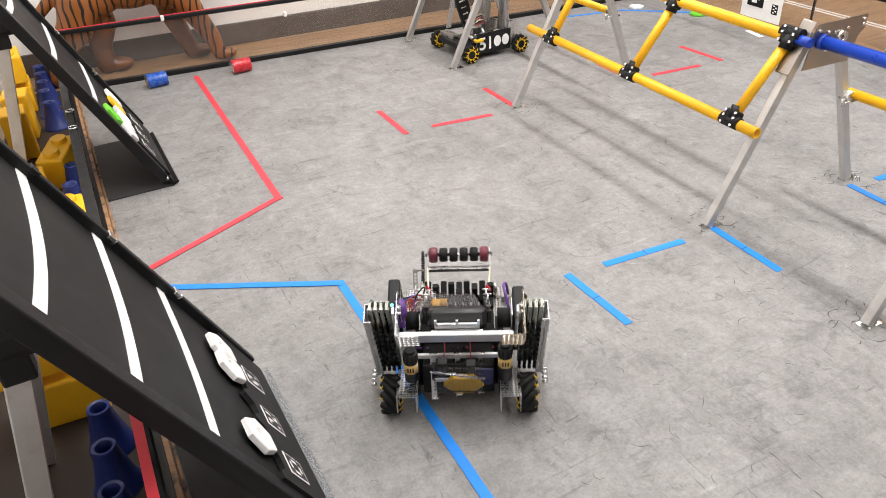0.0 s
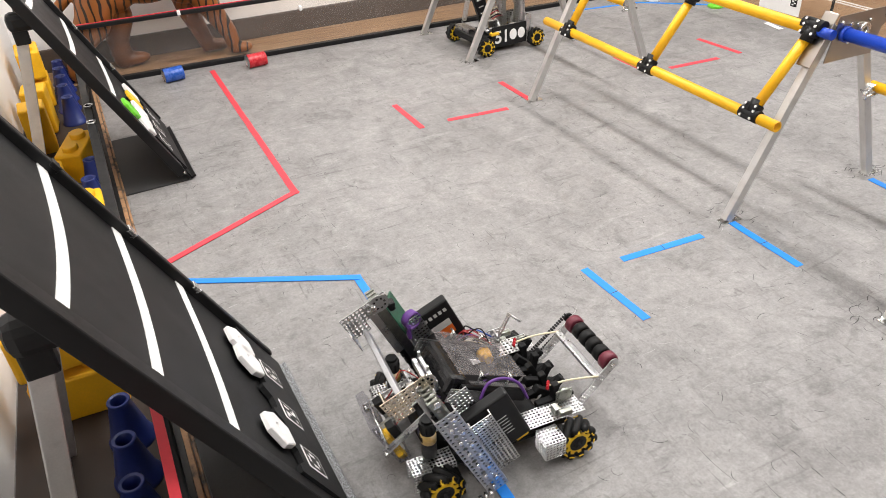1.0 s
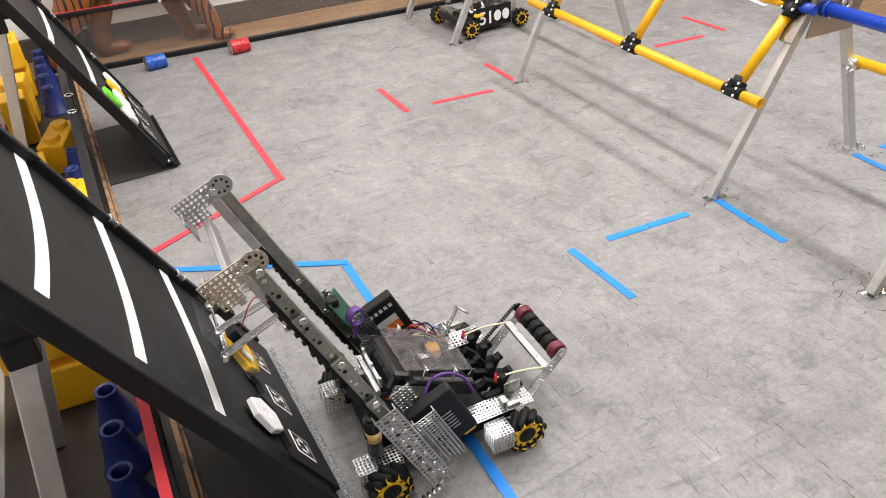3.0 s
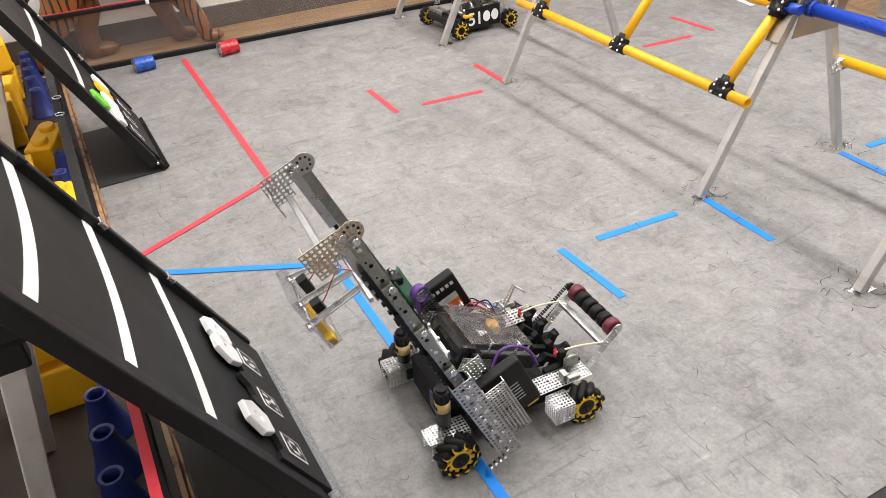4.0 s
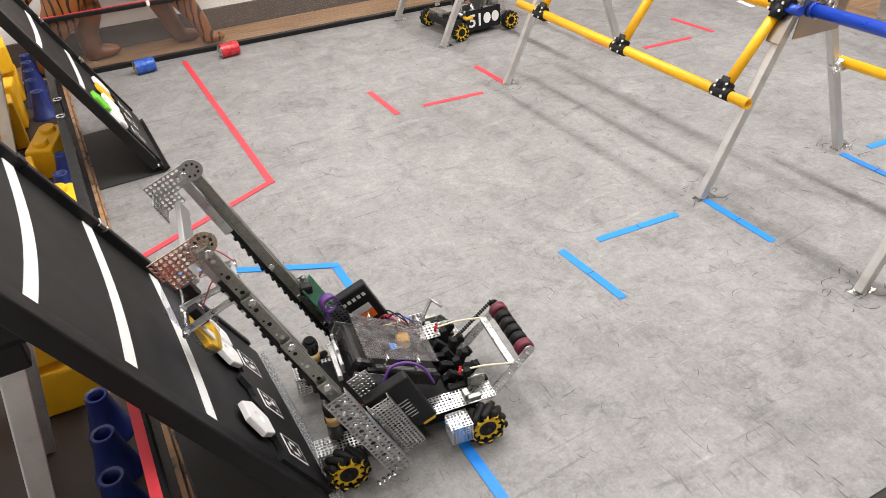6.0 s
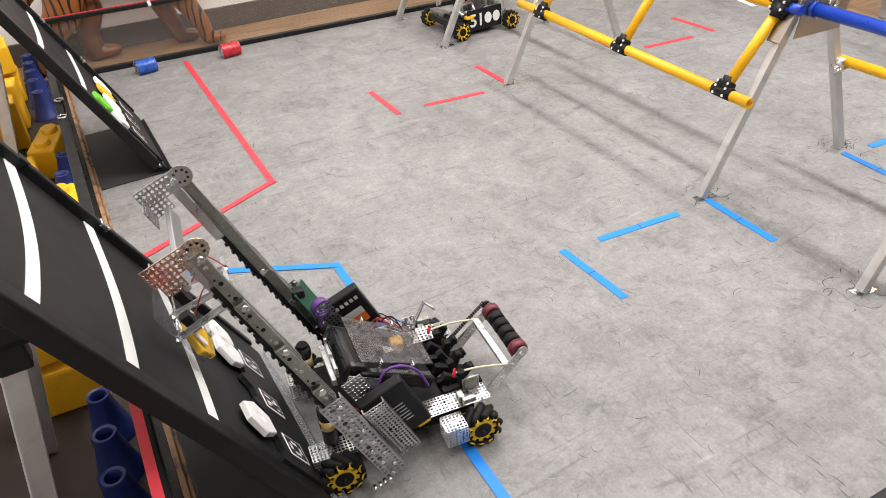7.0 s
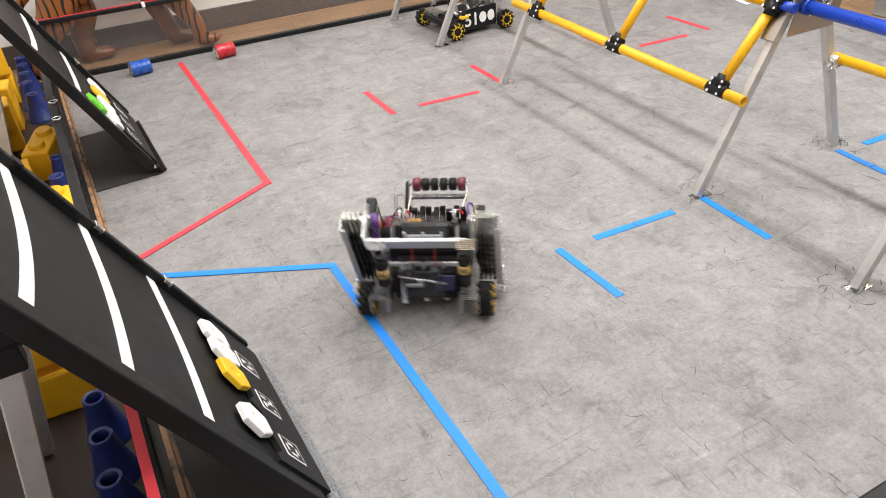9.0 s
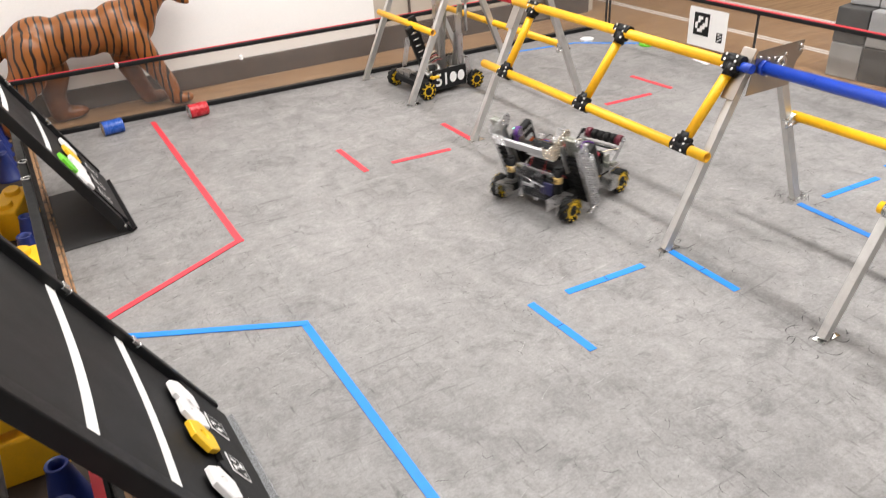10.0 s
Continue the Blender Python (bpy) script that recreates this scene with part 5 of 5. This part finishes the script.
for ax, az, aw in ((0.296, 0.146, 0.095), (0.158, 0.092, 0.11)):
    b = B()
    rod(b, (ax, -aw, az), (ax, aw, az), 0.005, 8)
    part("axle", b, BOLT, robot)
b = B()
rod(b, (0.158, -0.10, 0.092), (0.158, 0.10, 0.092), 0.010, 10)
flaps = part("flap_shaft", b, SOFTBLACK, robot, "black intake shaft with foam flaps")
for i in range(9):
    y = -0.085 + 0.021 * i
    for k in range(4):
        b = B()
        box(b, (0.026, 0, 0), (0.042, 0.016, 0.016), pose(0.150, y, 0.100, 0, 90 * k + 38 * i, 0), 0.002)
        part("flap", b, SOFTBLACK, flaps)
b = B()
p, q = Vector((0.185, 0.102, 0.050)), Vector((0.296, 0.102, 0.146))
d = (q - p).normalized()
nn = Vector((-d.z, 0, d.x))
for sgn in (-1, 1):
    for i in range(22):
        c = p.lerp(q, i / 21) + nn * 0.0125 * sgn
        box(b, (0, 0, 0), (0.0055, 0.008, 0.0065), basis(c, d, Vector((0, 1, 0))), 0.001)
rod(b, q + Vector((0, -0.003, 0)), q + Vector((0, 0.003, 0)), 0.012, 14)
part("chain", b, BLACK, robot, "black drive chain")
for s in (-1, 1):
    b = B()
    cable(b, ((0.135, s * 0.080, 0.142), (0.19, s * 0.084, 0.140), (0.262, s * 0.088, 0.124)), 0.0024)
    part("tension_cord", b, WIRE_W, robot, "cream tension cord")
for s in (-1, 1):
    b = B()
    for k in range(3):
        r = bmesh.ops.create_icosphere(b, subdivisions=2, radius=0.0045)
        bmesh.ops.transform(b, matrix=pose(0.132 + 0.003 * k, s * 0.080 + 0.004 * (k - 1), 0.140 + 0.003 * k) @ Matrix.Diagonal((0.9, 0.9, 1.4, 1)), verts=r["verts"])
    part("cord_knot", b, CANRED, robot, "red cord knot")

# bracket mast, yellow motor part and wiring
b = B()
perforated(b, basis(Vector((0.095, 0.112, 0.136)), Vector((1, 0, 0)), Vector((0, 0, 1))), 0.032, 0.075)
perforated(b, pose(0.110, 0.085, 0.132), 0.075, 0.05)
perforated(b, basis(Vector((0.124, 0.112, 0.178)), Vector((0.45, 0, 0.89)), Vector((0, 1, 0))), 0.065, 0.012)
rod(b, (0.138, 0.118, 0.202), (0.158, 0.092, 0.190), 0.003, 8)
rod(b, (0.095, 0.112, 0.17), (0.095, 0.085, 0.17), 0.0035, 8)
part("sensor_mast", b, STEEL, robot, "small drilled bracket mast")
b = boxes(((0.045, 0.060, 0.158), (0.030, 0.030, 0.022), None, 0.004))
rod(b, (0.045, 0.045, 0.165), (0.045, 0.028, 0.165), 0.011, 12)
part("yellow_connector", b, YPIX, robot)
rnd = random.Random(11)
for mt, nm, cnt in ((WIRE_R, "wire", 6), (WIRE_W, "wire", 3), (BLACK, "wire", 6), (PURPLE, "wire", 3), (CANBLUE, "wire", 1)):
    for i in range(cnt):
        b = B()
        p = Vector((0.000 + rnd.uniform(-0.02, 0.03), 0.118 + rnd.uniform(-0.02, 0.02), 0.150 + rnd.uniform(-0.03, 0.03)))
        q = Vector((0.085 + rnd.uniform(-0.02, 0.02), 0.095 + rnd.uniform(-0.02, 0.02), 0.130 + rnd.uniform(-0.01, 0.035)))
        k = p.lerp(q, 0.5) + Vector((rnd.uniform(-0.02, 0.02), rnd.uniform(-0.02, 0.02), rnd.uniform(0.0, 0.045)))
        cable(b, (p, p.lerp(k, 0.5) + Vector((0, 0.006, 0.006)), k, q), 0.0017)
        part(nm, b, mt, robot)
for i in range(7):
    b = B()
    y0 = rnd.uniform(-0.09, 0.09)
    cable(b, ((-0.10, y0, 0.14), (-0.06, y0 + rnd.uniform(-0.04, 0.04), 0.11), (0.0, rnd.uniform(-0.08, 0.08), 0.10 + rnd.uniform(0, 0.03)), (0.07, rnd.uniform(-0.08, 0.08), 0.09)), 0.0024)
    part("wire", b, (PURPLE, BLACK, WIRE_R)[i % 3], robot)

held_pixel = game_pixel(YPIX, "yellow hexagonal game pixel carried by the robot to the board", pose(0, 0, 1))


# ---------------------------------------------------------------- the parked robot
r2 = empty("parked_robot", pose(1.952, 3.165, 0, 0, 0, 3), "parked black competition robot with number panel and mecanum wheels", "robot")
for x in (-0.150, 0.165):
    for y in (-0.17, 0.17):
        wheel(r2, x, y, 1 if x * y > 0 else -1)
b = boxes(((0, 0, 0.05), (0.28, 0.26, 0.03), None, 0.004), ((-0.13, 0, 0.07), (0.10, 0.24, 0.035), None, 0.006))
part("chassis", b, BLACK, r2, "black chassis")
b = B()
channel(b, pose(-0.14, 0.06, 0.105, 0, 0, 90), 0.14, 0.048, 0.04, big=6)
part("front_channel", b, STEEL, r2, "drilled channel")
for yy in (-0.12, 0.10):
    b = B()
    channel(b, pose(0.11, yy, 0.19, 0, 90, 0), 0.22, 0.048, 0.03, big=6)
    part("tower", b, STEEL, r2, "upright drilled channel")
b = B()
perforated(b, basis(Vector((0.02, -0.05, 0.14)), Vector((1, 0, 0)), Vector((0, 0, 1))), 0.19, 0.06)
part("web_plate", b, STEEL, r2, "drilled plate")
b = boxes(((0.005, -0.158, 0.086), (0.215, 0.006, 0.110), pose(0, 0, 0), 0.002))
pnl = part("number_panel", b, BLACK, r2, "black panel with white team number")
cu = bpy.data.curves.new("number_text", "FONT")
cu.body, cu.size, cu.extrude, cu.offset = "51", 0.092, 0.0008, 0.0016
cu.materials.append(WHITE)
tx = new("number_text", cu)
tx.parent = pnl
tx.matrix_basis = pose(-0.090, -0.1622, 0.054, 90)
for cx in (0.026, 0.078):
    b = B()
    lathe(b, ((0.0005, 0), (0.0225, 0), (0.0225, 0.0012), (0.0005, 0.0012)), 28, pose(cx, -0.1615, 0.086, 90) @ Matrix.Diagonal((1, 1.28, 1, 1)))
    part("number_disc", b, WHITE, pnl, "white oval numeral")
# leaning arms and slide towers
for p, q, mt, w in (((-0.06, -0.03, 0.10), (-0.145, -0.02, 0.36), BLACK, 0.05), ((-0.02, 0.02, 0.10), (-0.10, 0.03, 0.40), BLACK, 0.04), ((0.04, -0.04, 0.08), (0.03, -0.04, 0.56), STEEL, 0.045), ((0.075, 0.03, 0.08), (0.13, 0.03, 0.62), DULL, 0.03), ((0.09, -0.08, 0.12), (0.145, -0.08, 0.44), DULL, 0.03), ((-0.09, 0.07, 0.26), (0.02, 0.05, 0.17), STEEL, 0.015)):
    p, q = Vector(p), Vector(q)
    d = (q - p).normalized()
    ey = Vector((0, 1, 0))
    ez = d.cross(ey).normalized()
    ey = ez.cross(d)
    b = B()
    if mt is STEEL and w > 0.03:
        channel(b, basis((p + q) / 2, d, ez), (q - p).length, w, 0.03, big=6)
    else:
        box(b, (0, 0, 0), ((q - p).length, w * 0.6, w), basis((p + q) / 2, d, ey), 0.004)
    part("mast", b, mt, r2)
b = B()
for i in range(5):
    rod(b, (-0.09 + 0.02 * i, -0.10, 0.10 + 0.01 * (i % 2)), (-0.09 + 0.02 * i, -0.03, 0.125 + 0.008 * i), 0.010, 10)
box(b, (-0.06, -0.07, 0.14), (0.06, 0.05, 0.04), pose(0, 0, 0), 0.004)
part("gearbox", b, STEEL, r2)
for i in range(6):
    b = B()
    cable(b, ((-0.07, -0.06 + 0.02 * i, 0.14), (-0.03, -0.08, 0.17 + 0.01 * i), (0.03, -0.05 + 0.01 * i, 0.16), (0.06, 0.0, 0.13)), 0.0025)
    part("wire", b, (WIRE_R, BLACK, WIRE_W)[i % 3], r2)
for px, py, pz, w, h in ((0.128, -0.158, 0.105, 0.034, 0.135), (-0.175, -0.020, 0.235, 0.030, 0.150), (0.095, -0.128, 0.300, 0.040, 0.220)):
    b = B()
    perforated(b, basis(Vector((px, py, pz)), Vector((1, 0, 0)), Vector((0.25 if px < 0 else 0, 0, 1)).normalized() * -1 if px < 0 else Vector((0, 0, 1))), w, h, 0.010, 0.003)
    part("side_plate", b, STEEL, r2, "upright drilled plate")
for k in range(7):
    b = B()
    cx, cz = -0.075 - 0.011 * k, 0.125 + 0.034 * k
    rod(b, (cx - 0.012, -0.056, cz), (cx + 0.016, -0.056, cz + 0.006), 0.004, 8)
    part("slide_stop", b, BOLT, r2)
b = B()
box(b, (0.165, -0.10, 0.47), (0.035, 0.03, 0.045), None, 0.004)
rod(b, (0.165, -0.10, 0.30), (0.165, -0.10, 0.46), 0.008, 10)
part("camera_post", b, STEEL, r2, "silver bracket on a post")
b = boxes(((-0.088, -0.155, 0.106), (0.05, 0.03, 0.018), None, 0.006))
part("yellow_tab", b, YPIX, r2)


# ---------------------------------------------------------------- what moves
ROBOT_ROWS = ((0, 0.662, 0.918, 62.2), (0.2, 0.624, 0.827, 42.7), (0.4, 0.601, 0.762, 26.7), (0.5, 0.595, 0.747, 21.9), (0.6, 0.584, 0.734, 17.4), (0.8, 0.580, 0.720, 7.4),
              (1, 0.556, 0.708, -2.8), (1.5, 0.477, 0.716, -2.2), (2, 0.459, 0.717, -2.0), (2.5, 0.459, 0.715, -1.7), (3, 0.461, 0.715, -1.7), (3.2, 0.480, 0.716, -2.0),
              (3.6, 0.572, 0.711, -2.2), (4, 0.636, 0.706, -2.3), (4.3, 0.647, 0.710, -2.4), (4.5, 0.647, 0.723, -0.3), (5, 0.623, 0.779, 3.3), (5.5, 0.495, 0.788, 4.6),
              (5.7, 0.462, 0.774, -5.1), (6.1, 0.426, 0.783, -7.5), (6.8, 0.411, 0.784, -6.3), (7, 0.412, 0.780, -5.9), (7.5, 0.425, 0.778, -5.8), (7.7, 0.501, 0.759, -6.2),
              (8, 0.719, 0.725, -6.6), (8.2, 0.787, 0.728, 31.3), (8.4, 0.797, 0.747, 78.7), (8.6, 0.801, 0.882, 95.4), (8.8, 0.766, 1.075, 92.6), (9, 0.747, 1.196, 57.0),
              (9.2, 0.825, 1.335, 38.0), (9.4, 0.979, 1.461, 36.0), (9.5, 1.068, 1.505, 27.0), (9.6, 1.164, 1.550, 17.6), (9.8, 1.421, 1.626, 14.8), (10, 1.673, 1.662, 15.2))
FOLD_ROWS = ((0.0, 1.0), (0.3, 0.92), (0.6, 0.65), (1.0, 0.15), (1.5, 0.0), (8.38, 0.0), (8.65, 1.0), (10.0, 1.0))
LIFT_ROWS = ((0.0, 0.0), (1.8, 0.0), (2.0, 0.068), (2.2, 0.205), (2.4, 0.335), (2.55, 0.352), (7.5, 0.352), (7.7, 0.355), (7.85, 0.31), (8.0, 0.195), (8.2, 0.02), (8.3, 0.0), (10.0, 0.0))


def glide(rows, t):
    """A value between rows, smooth and without overshoot."""
    k = max(i for i, r in enumerate(rows) if r[0] <= t + 1e-9)
    if k == len(rows) - 1:
        return rows[-1][1:]
    out = []
    h = rows[k + 1][0] - rows[k][0]
    s = (t - rows[k][0]) / h
    for c in range(1, len(rows[0])):
        def slope(i):
            if i <= 0 or i >= len(rows) - 1:
                return 0.0
            a = (rows[i][c] - rows[i - 1][c]) / (rows[i][0] - rows[i - 1][0])
            b = (rows[i + 1][c] - rows[i][c]) / (rows[i + 1][0] - rows[i][0])
            return 0.0 if a * b <= 0 else 2 * a * b / (a + b)
        m0, m1 = slope(k) * h, slope(k + 1) * h
        if k + 1 == len(rows) - 1:
            m1 = rows[k + 1][c] - rows[k][c]
        p0, p1 = rows[k][c], rows[k + 1][c]
        out.append(p0 * (2 * s ** 3 - 3 * s ** 2 + 1) + m0 * (s ** 3 - 2 * s ** 2 + s) + p1 * (3 * s ** 2 - 2 * s ** 3) + m1 * (s ** 3 - s ** 2))
    return out


def robot_at(t):
    x, y, a = glide(ROBOT_ROWS, t)
    return pose(x, y, 0, 0, 0, a)


def lift_at(t):
    e = glide(LIFT_ROWS, t)[0]
    return Matrix.Translation(D * e)


def catcher_at(t):
    f = glide(FOLD_ROWS, t)[0]
    return lift_at(t) @ Matrix.Translation((0.062 * f, 0, 0.018 * f))


def motions():
    times = [i / 15 for i in range(151)]
    walk(robot, [(t, robot_at(t)) for t in times])
    for ob, share in stages:
        walk(ob, [(t, Matrix.Translation(D * glide(LIFT_ROWS, t)[0] * share)) for t in times])
    walk(folder, [(t, catcher_at(t)) for t in times])
    for ob in arms:
        walk(ob, [(t, lift_at(t) @ Matrix.Translation(PIVOT) @ pose(0, 0, 0, 0, -68 * glide(FOLD_ROWS, t)[0], 0)) for t in times])
    # the pixel rides in the catcher, is let go and stays on the board's ledge
    rows = [(t, robot_at(t) @ catcher_at(t) @ HELD) for t in times if t < 7.02]
    rows += [(7.2, REST @ pose(0, 0.010, 0.010)), (7.3, REST), (10.0, REST)]
    walk(held_pixel, rows)
    for w, x, y in wheels:
        ang, rows, last = 0.0, [], None
        for i in range(301):
            m = robot_at(i / 30)
            if last is not None:
                inv = last.inverted() @ m
                fwd = inv.translation.x - (m.to_euler().z - last.to_euler().z) * y
                side = inv.translation.y + (m.to_euler().z - last.to_euler().z) * x
                ang += (fwd + side * (1 if x * y > 0 else -1)) / WR
            last = m
            rows.append((i / 30, pose(x, y, WR) @ Matrix.Rotation(ang, 4, "Y")))
        walk(w, rows)


motions()
